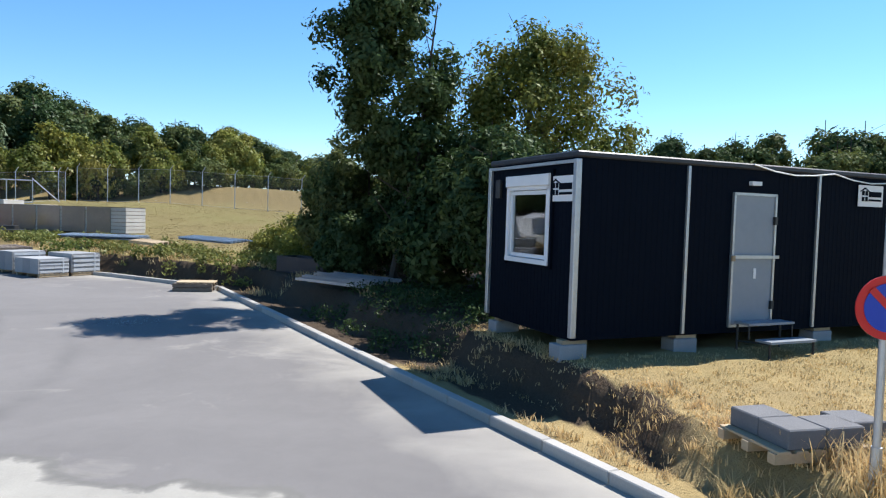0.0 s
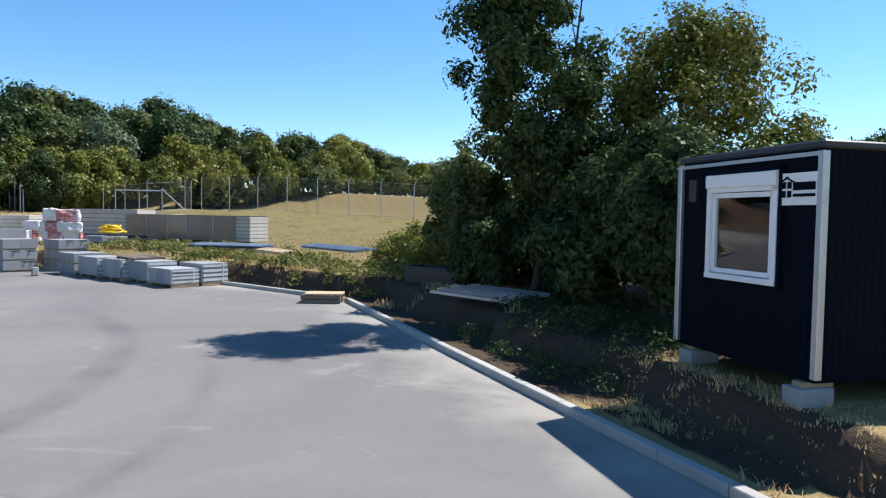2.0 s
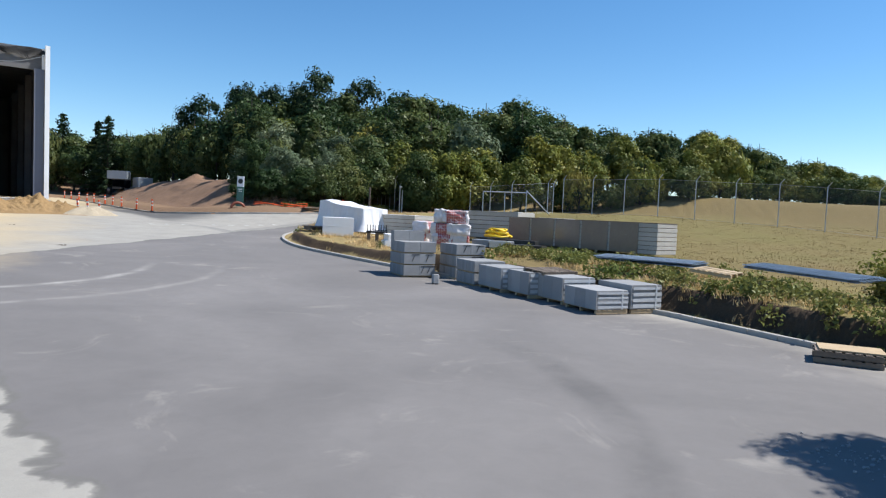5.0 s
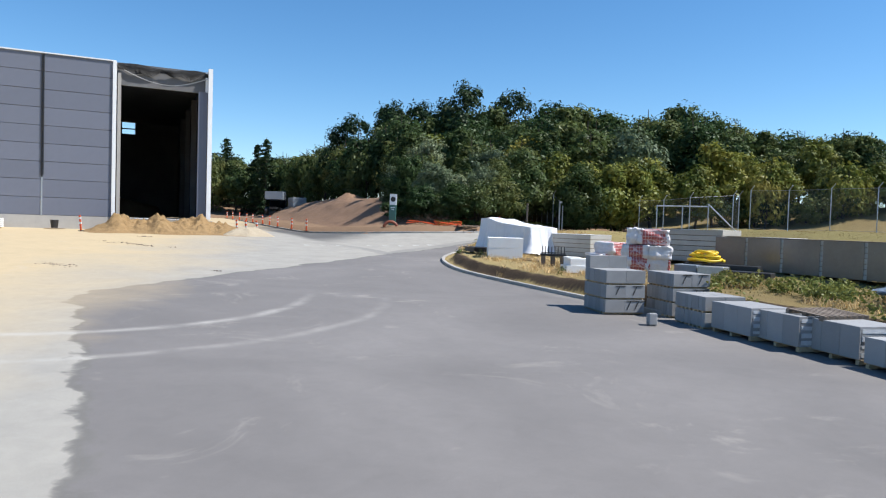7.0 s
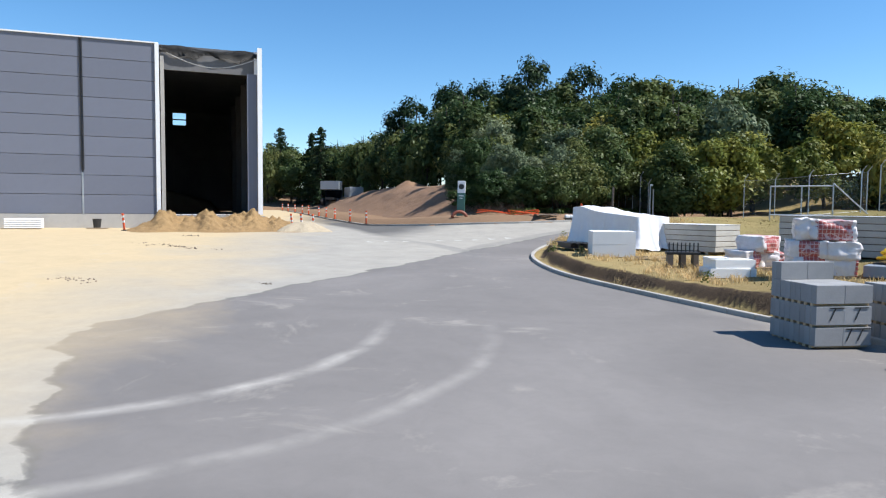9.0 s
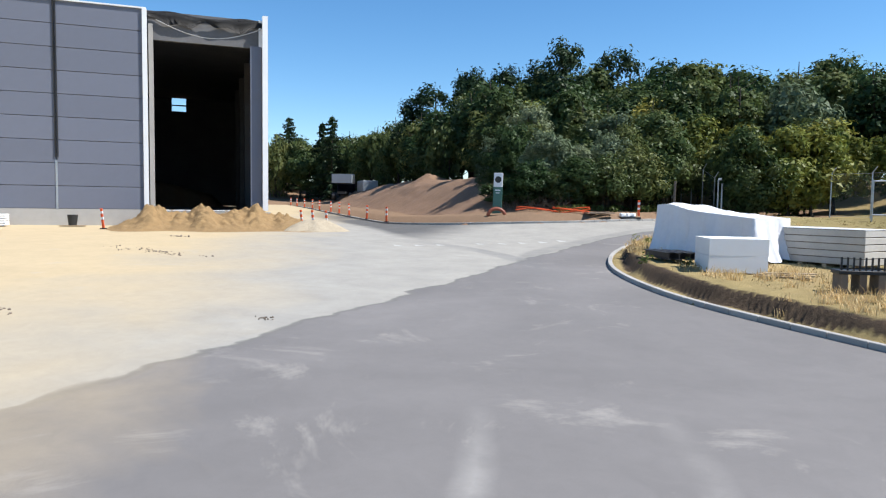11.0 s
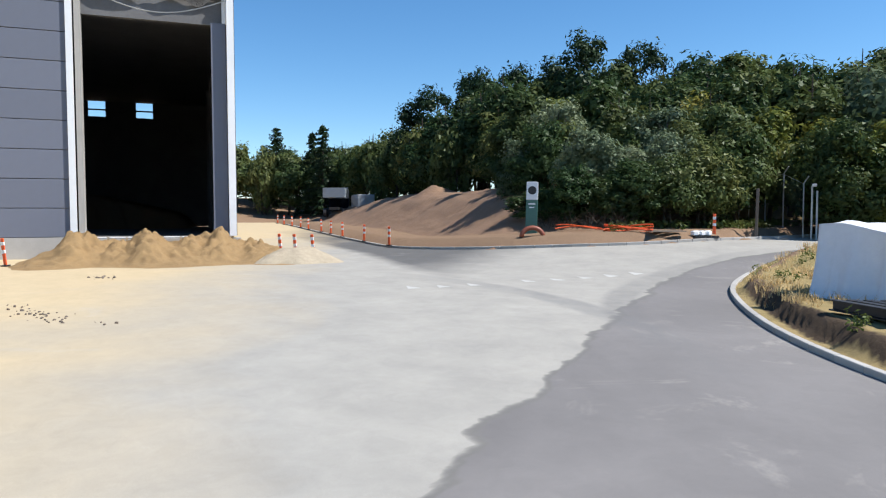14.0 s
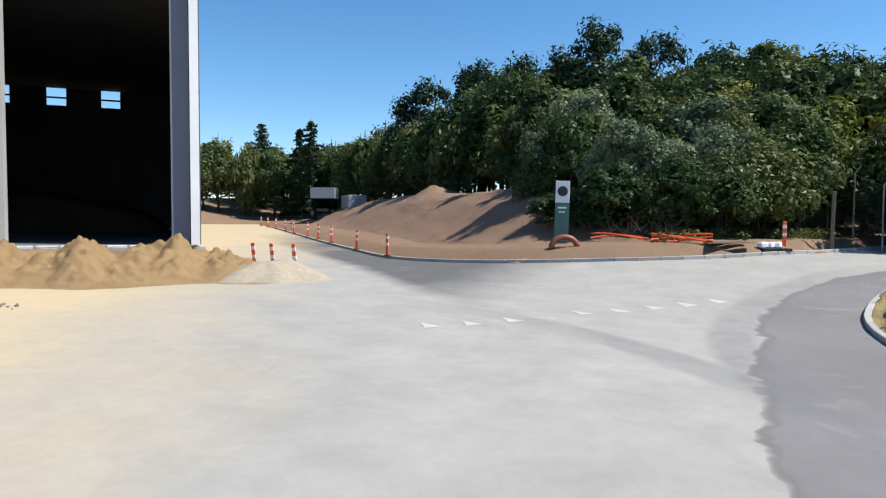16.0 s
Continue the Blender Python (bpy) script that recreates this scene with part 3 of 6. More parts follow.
def twig_leaves(rng, p, u, per, size, reach, corners=4):
    """Leaves strung along short twigs that point outwards and up."""
    n = len(p) * per
    way = u * 0.8 + np.array([0, 0, 0.45]) + rng.normal(0, 0.35, u.shape)
    way /= np.linalg.norm(way, axis=1)[:, None]
    a, w = np.repeat(p, per, 0), np.repeat(way, per, 0)
    q = a + w * (rng.uniform(-0.7, 0.8, n) * reach)[:, None] + np.clip(rng.normal(0, reach * 0.26, (n, 3)), -reach * 0.5, reach * 0.5)
    nrm = np.repeat(u, per, 0) * 0.4 + rng.normal(0, 0.6, (n, 3)) + np.array([0, 0, 0.55])
    nrm /= np.linalg.norm(nrm, axis=1)[:, None]
    t = np.cross(nrm, rng.normal(size=(n, 3)))
    t /= np.linalg.norm(t, axis=1)[:, None] + 1e-9
    b = np.cross(nrm, t)
    s = (size * rng.uniform(0.55, 1.4, n))[:, None]
    if corners == 3:
        v = np.stack([q - t * s, q + b * s * 0.75, q + t * s - b * s * 0.3], 1)
    else:
        v = np.stack([q - t * s, q + b * s * 0.5 + nrm * s * 0.18, q + t * s, q - b * s * 0.5 + nrm * s * 0.18], 1)
    v = v[v[:, :, 2].min(1) > 0.03]
    return v.reshape(-1, 3), np.arange(len(v) * corners).reshape(-1, corners)


def clump_leaves(rng, height, spread, low, clumps, per, size, cr, top=0.25, corners=3):
    """Leaves on the outsides of many rounded clumps that together form an uneven crown."""
    u = rng.normal(size=(clumps, 3))
    u /= np.linalg.norm(u, axis=1)[:, None]
    half = height * (1 - low) / 2
    r = rng.uniform(0.35, 1.0, clumps) ** 0.5 * rng.uniform(0.78, 1.0, clumps)
    taper = 1.0 - top * np.clip(u[:, 2], -0.6, 1)
    rad = spread * cr * rng.uniform(0.6, 1.25, clumps)
    keep = 1 - 0.8 * cr
    c = np.c_[u[:, 0] * r * spread * taper * keep, u[:, 1] * r * spread * taper * keep, height * low + half + half * u[:, 2] * r * keep]
    n = clumps * per
    w = rng.normal(size=(n, 3))
    w += np.repeat(u, per, 0) * 0.55 + np.array([0, 0, 0.25])
    w /= np.linalg.norm(w, axis=1)[:, None]
    rr_ = np.repeat(rad, per) * (0.4 + 0.75 * rng.uniform(0, 1, n) ** 0.8) * (1 + 0.25 * np.sin(7 * w[:, 0] + np.repeat(rng.uniform(0, 6, clumps), per)))
    q = np.repeat(c, per, 0) + w * rr_[:, None] * np.array([1, 1, 0.82])
    nrm = w + rng.normal(0, 0.42, (n, 3)) + np.array([0, 0, 0.25])
    nrm /= np.linalg.norm(nrm, axis=1)[:, None]
    t = np.cross(nrm, rng.normal(size=(n, 3)))
    t /= np.linalg.norm(t, axis=1)[:, None] + 1e-9
    b = np.cross(nrm, t)
    s = (size * rng.uniform(0.55, 1.4, n))[:, None]
    if corners == 3:
        v = np.stack([q - t * s, q + b * s * 0.8, q + t * s - b * s * 0.35], 1)
    else:
        v = np.stack([q - t * s, q + b * s * 0.5 + nrm * s * 0.18, q + t * s, q - b * s * 0.5 + nrm * s * 0.18], 1)
    v = v[v[:, :, 2].min(1) > 0.03]
    return v.reshape(-1, 3), np.arange(len(v) * corners).reshape(-1, corners)


def tree(name, seed, height, spread, clumps, per, size, leafmat, label, stems=1, low=0.05, r0=None, cr=0.34, corners=3, top=0.25, limbs_n=10):
    rng = np.random.default_rng(seed)
    ob = empty(name, pose(0, 0, 0), label, "tree" if "tree" in name else "bush")
    bm, ends = limbs(rng, height, spread * 0.8, r0 or height * 0.018, n=limbs_n, stems=stems, start=max(low, 0.15))
    part("trunk", bm, M_BARK, ob)
    v, f = clump_leaves(rng, height, spread, low, clumps, per, size, cr, top, corners)
    c = new("crown", fast_mesh("crown", v, f, leafmat))
    c.parent = ob
    return ob


def conifer(name, seed, height, spread, per, label, gap=0.0):
    rng = np.random.default_rng(seed)
    ob = empty(name, pose(0, 0, 0), label, "tree")
    bm = bmesh.new()
    rod(bm, (0, 0, -0.2), (0, 0, height), height * 0.014, 0.02, 7)
    tiers, ps, us = 27, [], []
    for k in range(tiers):
        z0 = height * (0.06 + 0.93 * k / tiers)
        L = spread * (1 - k / tiers) ** 0.7 + 0.15
        for j in range(5):
            th = j * 1.257 + k * 1.3 + rng.uniform(-0.25, 0.25)
            l = L * rng.uniform(0.45, 1.15)
            z = z0 + rng.uniform(-0.35, 0.35)
            e = np.array([math.cos(th) * l, math.sin(th) * l, z + l * rng.uniform(-0.22, 0.12)])
            rod(bm, (0, 0, z), e, 0.045, 0.012, 4)
            for q in np.linspace(0.25, 1.0, max(3, int(l * 3))):
                ps.append(e * q + np.array([0, 0, z]) * (1 - q))
                us.append([math.cos(th), math.sin(th), -0.35])
    part("trunk", bm, M_BARK, ob)
    v, f = twig_leaves(rng, np.array(ps), np.array(us), per, 0.19, 0.28, 3)
    c = new("crown", fast_mesh("crown", v, f, M_NEEDLE))
    c.parent = ob
    return ob


rng = np.random.default_rng(5)
KINDS = {
    "mid": tree("deciduous_tree", 1, 11, 3.6, 42, 125, 0.24, M_DECID, "broad deciduous tree in full green leaf at the wood's edge"),
    "mid2": tree("deciduous_tree", 2, 12, 3.4, 42, 125, 0.24, M_DECID, "tall deciduous tree with a rounded green crown", top=0.4),
    "dark": tree("deciduous_tree", 3, 12, 3.6, 42, 125, 0.24, M_DARKLEAF, "dark-green broadleaf tree in the wood", cr=0.38),
    "olive": tree("deciduous_tree", 4, 8, 3.0, 36, 125, 0.20, M_YELLEAF, "yellowing olive-green tree at the edge of the wood", low=0.0),
    "silver": tree("deciduous_tree", 6, 9, 3.4, 40, 125, 0.20, M_SILVER, "pale silvery-green willow-like tree", low=0.0),
    "bush": tree("bush", 7, 3.4, 2.2, 26, 110, 0.14, M_DECID, "rounded green bush in front of the wood", stems=4, low=0.0, r0=0.05),
    "bush2": tree("bush", 8, 3.0, 2.3, 26, 110, 0.14, M_YELLEAF, "yellow-green bush in front of the wood", stems=4, low=0.0, r0=0.05),
    "edge": tree("deciduous_tree", 11, 8.6, 3.0, 60, 190, 0.15, M_DECID, "dense green tree at the edge of the wood", low=0.0, cr=0.3),
    "edge_dark": tree("deciduous_tree", 12, 8.4, 3.0, 60, 190, 0.15, M_DARKLEAF, "dense dark-green tree at the edge of the wood", low=0.0, cr=0.3),
    "edge_silver": tree("deciduous_tree", 13, 8.2, 3.0, 64, 190, 0.14, M_SILVER, "silvery whitebeam at the edge of the wood", low=0.0, cr=0.28),
    "edge_bush": tree("bush", 14, 5.0, 2.5, 44, 190, 0.12, M_DECID, "dense green shrub at the roadside", stems=4, low=0.0, r0=0.05),
    "conifer": conifer("conifer_tree", 9, 13, 3.0, 12, "dark spruce with drooping boughs above the wood"),
    "pine": tree("conifer_tree", 10, 13, 3.7, 40, 150, 0.17, M_NEEDLE, "broad dark pine standing above the wood", low=0.25, cr=0.27, top=0.45),
}
TALL = {k: max(v.co.z for c in ob.children for v in c.data.vertices) for k, ob in KINDS.items()}
USED = set()


def plant(kind, x, y, s=1.0, rz=None, group="trees of the wood", wide=None):
    m = pose(x, y, gh(x, y) - 0.15, 0, 0, rng.uniform(0, 360) if rz is None else rz)
    src = KINDS[kind]
    if kind in USED:
        ob = copy_thing(src, m)
    else:
        USED.add(kind)
        ob = src
        ob.matrix_basis = m
    w = wide or s
    ob.scale = (w * rng.uniform(0.9, 1.12), w * rng.uniform(0.9, 1.12), s)
    ob["group"] = group
    return ob


def reach_to(kind, x, y, top, group="trees of the wood"):
    """Plant a tree whose tip stands at the height top."""
    s = max(top - gh(x, y), 1.5) / TALL[kind]
    return plant(kind, x, y, s, group=group, wide=min(max(s, 0.62), 1.2))


def canopy(x, y):
    """Height of the wood's top, rising with the hill and falling off to the east."""
    main = float(np.interp(y, [56, 60, 67, 80, 95], [5.0, 7.4, 10.2, 14.6, 17.6]))
    east = float(np.interp(y, [64, 72, 83, 97], [6.2, 8.4, 12.0, 14.3])) - 0.26 * min(max(x - 10, 0), 22)
    u = float(sstep(-13, -2, x))
    z = main * (1 - u) + east * u
    w = float(sstep(-44, -58, x))
    return z * (1 - w) + 14.6 * w


def wood_row(pts, step, kinds, jitter=1.0, lo=0.88, hi=1.06):
    for p in resample(pts, step):
        x, y = p + rng.normal(0, jitter, 2)
        reach_to(kinds[int(rng.integers(len(kinds)))], x, y, canopy(x, y) * rng.uniform(lo, hi))


# the wood behind the junction: its edge, then rows climbing the hill
wood_row([(-33.2, 63.0), (-31.5, 61.0), (-29, 60), (-25.5, 61.5), (-23.5, 65)], 2.0, ["edge", "edge_silver", "edge_dark", "edge_silver"], 0.4)
wood_row([(-31, 59.2), (-29, 58.6), (-26.5, 58.8), (-23.5, 62), (-22.6, 66)], 1.7, ["edge_bush", "edge_bush", "edge_dark"], 0.35, 0.7, 0.9)
wood_row([(-37.5, 72), (-34.5, 67), (-30, 65.5), (-25, 67.5), (-23, 72)], 2.3, ["edge_silver", "edge", "mid", "edge_dark"], 0.6)
wood_row([(-20.5, 70), (-18, 67), (-14, 68), (-9, 71)], 1.9, ["bush2", "olive", "edge_bush", "mid"], 0.6, 0.75, 0.95)
wood_row([(-17.5, 63.5), (-15.5, 66), (-12.5, 66.5)], 1.9, ["edge_bush", "olive", "edge"], 0.5, 0.72, 0.95)
wood_row([(-46, 82), (-40, 77), (-31, 72), (-23, 75), (-14, 76)], 2.6, ["dark", "mid", "silver", "olive", "mid2"], 0.9)
wood_row([(-48, 86), (-40, 80), (-30, 79), (-20, 81), (-10, 82)], 2.8, ["dark", "mid", "mid2", "dark"], 1.0)
wood_row([(-50, 90), (-38, 87), (-24, 87), (-10, 89)], 3.0, ["dark", "mid2", "dark", "mid"], 1.1)
wood_row([(-56, 98), (-40, 95), (-24, 95), (-8, 97)], 3.2, ["dark", "mid2", "dark"], 1.2, 0.95, 1.1)
# behind the field
wood_row([(-8, 73), (2, 74), (14, 81), (28, 80), (48, 74), (80, 62)], 2.0, ["olive", "bush2", "olive", "mid"], 0.8, 0.85, 1.05)
wood_row([(-6, 79), (8, 81), (24, 87), (46, 84), (86, 72)], 2.3, ["olive", "dark", "mid2", "mid"], 1.0, 0.9, 1.05)
wood_row([(-8, 88), (10, 90), (26, 95), (50, 92), (92, 80)], 2.6, ["mid", "dark", "mid2", "dark"], 1.2, 0.92, 1.05)
wood_row([(-8, 98), (14, 99), (34, 104), (60, 101), (98, 90)], 2.8, ["mid", "dark", "mid2"], 1.4, 0.95, 1.06)
for p in resample([(-6, 72), (4, 73), (14, 79), (28, 78), (48, 72), (78, 60)], 1.7):
    x, y = p + rng.normal(0, 0.6, 2)
    plant(("bush", "bush2")[int(rng.integers(2))], x, y, rng.uniform(0.7, 1.15), group="bushes behind the field")
# hedge behind the soil bank and the trees past it
wood_row([(-101, 88), (-95, 95), (-88, 101), (-80, 104), (-70, 98), (-58, 89), (-47, 80)], 2.4, ["mid", "dark", "mid2", "bush"], 0.9, 0.78, 0.95)
wood_row([(-112, 92), (-104, 100), (-96, 107), (-84, 111), (-72, 106), (-56, 95)], 2.8, ["mid", "dark", "silver", "mid"], 1.2, 0.92, 1.08)
for x, y, top in ((-79.4, 99.5, 15.9), (-83.0, 101.5, 15.3), (-92.3, 104.0, 16.9), (-97.5, 106.5, 14.6), (-103, 108, 15.0), (-108, 104, 15.4)):
    reach_to("conifer", x, y, top)
for x, y, top in ((-39.0, 89.5, 21.2), (-35.5, 97.2, 21.4), (-43, 92, 19.6), (-47.5, 94, 19.8), (-55.2, 99.6, 21.2), (-53, 95, 19.0), (-57.5, 92, 18.0), (-60.5, 93, 16.4), (-51, 92, 18.6), (-30, 99, 19.6)):
    reach_to("pine", x, y, top)
# trees far to the east, behind the cabin
for pts, top in (([(32, 66), (46, 56), (56, 42), (64, 24), (68, 4)], 11.2), ([(30, 60), (42, 50), (50, 38), (58, 20), (62, 4)], 9.0)):
    for p in resample(pts, 2.2):
        x, y = p + rng.normal(0, 1.0, 2)
        reach_to(("dark", "mid", "mid2")[int(rng.integers(3))], x, y, top * rng.uniform(0.85, 1.06))

# the trees behind the cabin
big = tree("broadleaf_tree", 21, 9.6, 2.15, 100, 330, 0.075, M_DARKLEAF, "tall dark-leaved tree with a thin trunk beside the cabin", low=0.22, r0=0.11, cr=0.22, corners=4, top=0.0, limbs_n=18)
big.matrix_basis = pose(8.6, 14.5, gh(8.6, 14.5), 0, 0, 40)
second = tree("broadleaf_tree", 22, 8.7, 3.7, 150, 280, 0.075, M_YELLEAF, "wide yellowing hawthorn tree behind the cabin", stems=3, low=0.03, r0=0.09, cr=0.2, corners=4, top=0.3, limbs_n=14)
second.matrix_basis = pose(13.9, 15.9, gh(13.9, 15.9), 0, 0, 10)
# inner thicket takes the darker leaves to deepen its shade; edge shrubs stay mid green
for k, (x, y, hh, w, seed) in enumerate(((10.6, 14.8, 4.4, 2.2, 23), (12.6, 13.2, 3.6, 2.0, 25), (9.0, 17.6, 4.6, 2.0, 26), (8.4, 20.0, 3.8, 1.7, 27), (10.2, 11.4, 4.2, 1.9, 28), (15.8, 12.6, 3.4, 2.4, 29), (9.5, 9.5, 3.6, 1.3, 30), (9.9, 13.2, 3.4, 1.9, 31), (9.6, 16.2, 2.6, 1.8, 32), (10.6, 18.8, 3.0, 2.0, 33), (8.0, 16.4, 1.9, 1.2, 34))):
    t_ = tree("thicket_tree", seed, hh * 1.12, w, 80, 260, 0.07, (M_DARKLEAF, M_DARKLEAF, M_DECID, M_DECID)[k] if k < 4 else M_DARKLEAF, ("dense green thicket tree behind the cabin", "dark thicket tree beside the cabin's wall", "dense green hazel at the thicket's edge", "sunlit green shrub at the thicket's edge", "dark shrub beside the cabin's corner", "dark-leaved tree behind the cabin")[min(k, 5)] if k < 6 else "dense dark shrub filling the thicket's foot", stems=3, low=0.0, r0=0.05, cr=0.24, corners=4, top=0.1)
    t_.matrix_basis = pose(x, y, gh(x, y), 0, 0, 70 * k)
pale = tree("sapling_tree", 24, 5.3, 0.9, 26, 90, 0.08, M_SILVER, "slender pale-leaved sapling at the thicket's edge", low=0.35, r0=0.04, cr=0.3, corners=4)
pale.matrix_basis = pose(8.6, 21.8, gh(8.6, 21.8), 0, 0, 70)
for k, (x, y, s) in enumerate(((7.6, 22.6, 0.62), (9.6, 23.0, 0.7), (6.6, 23.8, 0.42), (9.3, 12.9, 0.7), (16.5, 15.0, 1.2))):
    plant("bush2" if k in (0, 2) else "bush", x, y, s, group="thicket beside the yard")


# ---- the hall ----
HL, HU = np.array([-45.37, 42.3]), np.array([0.643, 0.766])
HV = np.array([-HU[1], HU[0]])
HROT = math.degrees(math.atan2(HU[1], HU[0]))
HB, HT, HW, DEEP = 2.0, 12.95, 6.37, 33.0
hall = empty("hall", pose(HL[0], HL[1], HB, 0, 0, HROT), "large grey panel-clad industrial hall under construction with an open gateway", "building", kind="")
H = HT - HB
LONG = 46.0


def hpart(name, items, material, label="", parent=None, bevel=0.0):
    return boxes(name, items, material, parent or hall, label, bevel)


# front wall left of the gateway: panels between seams, each course its own piece
bm = bmesh.new()
box(bm, (-LONG / 2 - 0.2, 0.16, H / 2), (LONG, 0.16, H))
part("inner_wall", bm, M_HALLIN, hall)
courses, bays = 9, [(-4.44, -0.2), (-9.9, -4.52), (-15.7, -9.98), (-20.9, -15.78), (-26.1, -20.98), (-31.3, -26.18), (-36.5, -31.38), (-41.7, -36.58), (-46.2, -41.78)]
ch = H / courses
panel_me = {}
for a, b in bays:
    for k in range(courses):
        key = round(b - a, 2)
        if key not in panel_me:
            bm = bmesh.new()
            box(bm, (0, 0, 0), (b - a, 0.08, ch - 0.03), 0, 0.012)
            panel_me[key] = finish("cladding_panel", bm, M_HALL)
        ob = new("cladding_panel", panel_me[key])
        ob.parent = hall
        ob.matrix_basis = pose((a + b) / 2, 0.04, (k + 0.5) * ch)
hpart("seam_strip", [((-4.48, -0.012, 1.3), (0.10, 0.03, 2.6))], M_GALV)
hpart("downpipe", [((-4.52, -0.03, 6.9), (0.045, 0.06, 8.3)), ((-4.39, -0.03, 6.9), (0.045, 0.06, 8.3))], M_BLACK)
hpart("gate_trim", [((-0.08, -0.03, H / 2), (0.24, 0.20, H))], M_WHITE)
hpart("gate_trim", [((0.22, 0.25, H / 2 - 0.3), (0.22, 0.5, H - 0.9))], M_KERB)
hpart("gate_trim", [((HW - 0.06, -0.15, H / 2 + 0.1), (0.30, 0.34, H + 0.2))], M_WHITE)
hpart("side_panel", [((HW - 0.55, 0.10, H / 2 - 0.75), (0.62, 0.12, H - 1.5))], M_HALL)
hpart("side_panel", [((HW - 0.30, 0.10, H - 0.75), (0.18, 0.12, 1.5))], M_WHITE)
hpart("parapet_cap", [((-LONG / 2, 0.06, H + 0.03), (LONG, 0.30, 0.08))], M_WHITE)
hpart("plinth", [((-LONG / 2, 0.12, -0.45), (LONG + 0.6, 0.25, 0.9)), ((HW / 2, 0.6, -0.55), (HW + 0.6, 0.9, 0.9))], M_KERB)
# lintel with a sagging membrane
bm = bmesh.new()
n = 26
rows = []
for k in range(n + 1):
    u = k / n
    zz = H - 0.05 + 0.1 * math.sin(u * 9) - 0.05
    low = H - 0.62 + 0.14 * math.sin(u * 13 + 1) + 0.12 * math.sin(u * 29)
    rows.append([bm.verts.new((u * (HW - 0.2), 0.05 + 0.06 * math.sin(u * 21), zz)), bm.verts.new((u * (HW - 0.2), -0.03 + 0.05 * math.sin(u * 17), (zz + low) / 2)), bm.verts.new((u * (HW - 0.2), 0.12 + 0.05 * math.sin(u * 25), low))])
for a, b in zip(rows, rows[1:]):
    for k in range(2):
        bm.faces.new((a[k], b[k], b[k + 1], a[k + 1]))
bmesh.ops.solidify(bm, geom=bm.faces[:], thickness=0.03)
part("membrane", bm, M_DARKFELT, hall, "loose black membrane along the gateway's top", True)
hpart("lintel", [((HW / 2, 0.45, H - 0.8), (HW, 0.3, 1.5))], M_HALLIN)
# interior: floor, ceiling, back wall with window openings, side walls
hpart("hall_floor", [((-LONG / 2 + HW / 2, DEEP / 2 + 0.6, -0.15), (LONG + HW, DEEP, 0.24))], M_HALLIN)
hpart("hall_roof", [((-LONG / 2 + HW / 2, DEEP / 2 + 0.2, H - 0.1), (LONG + HW - 0.3, DEEP, 0.2))], M_HALLIN)
hpart("side_wall", [((HW + 0.02, DEEP / 2 + 0.2, H / 2), (0.25, DEEP, H))], M_HALLIN)
hpart("side_wall", [((-LONG, DEEP / 2 + 0.2, H / 2), (0.25, DEEP, H))], M_HALLIN)
for k in range(4):
    hpart("column", [((HW - 0.35, 3.5 + 6.5 * k, H / 2 - 0.3), (0.45, 0.45, H - 0.6))], M_HALLIN)
WINS = [0.9 + 3.75 * k for k in range(-11, 1)]
W_Z0, W_Z1, W_W = 9.45, 11.0, 1.35
items, x0 = [], -LONG
for c in WINS + [HW + W_W / 2]:
    x1 = c - W_W / 2
    items.append((((x0 + x1) / 2, DEEP + 0.3, (W_Z0 + W_Z1) / 2), (x1 - x0, 0.25, W_Z1 - W_Z0)))
    x0 = c + W_W / 2
items += [((-LONG / 2 + HW / 2, DEEP + 0.3, W_Z0 / 2), (LONG + HW, 0.25, W_Z0)), ((-LONG / 2 + HW / 2, DEEP + 0.3, (W_Z1 + H) / 2), (LONG + HW, 0.25, H - W_Z1))]
hpart("back_wall", items, M_HALLIN)
for c in WINS:
    hpart("window_bar", [((c, DEEP + 0.3, W_Z0 + 0.6), (W_W, 0.12, 0.12))], M_BLACK)
# gateway sill: planks and joists
hpart("sill_board", [((HW / 2, -0.12, -0.02), (HW - 0.3, 0.22, 0.05))], M_FOAM)
hpart("sill_board", [((HW / 2, -0.16, -0.28), (HW + 0.2, 0.06, 0.16))], M_WOOD)
hpart("sill_board", [((HW / 2, -0.18, -0.58), (HW + 0.2, 0.06, 0.14))], M_WOOD)
for k in range(9):
    hpart("joist", [((0.5 + k * 0.72, -0.15, -0.17), (0.08, 0.16, 0.36))], M_WOOD)
# slack cable under the lintel
bm = bmesh.new()
pts = [(0.5 + 5.6 * k / 14, -0.12, H - 0.55 - 0.95 * math.sin(math.pi * k / 14) * 0.8) for k in range(15)]
tube(bm, pts, 0.025, 5)
part("cable", bm, M_GALV, hall, "slack pale cable hanging across the gateway")


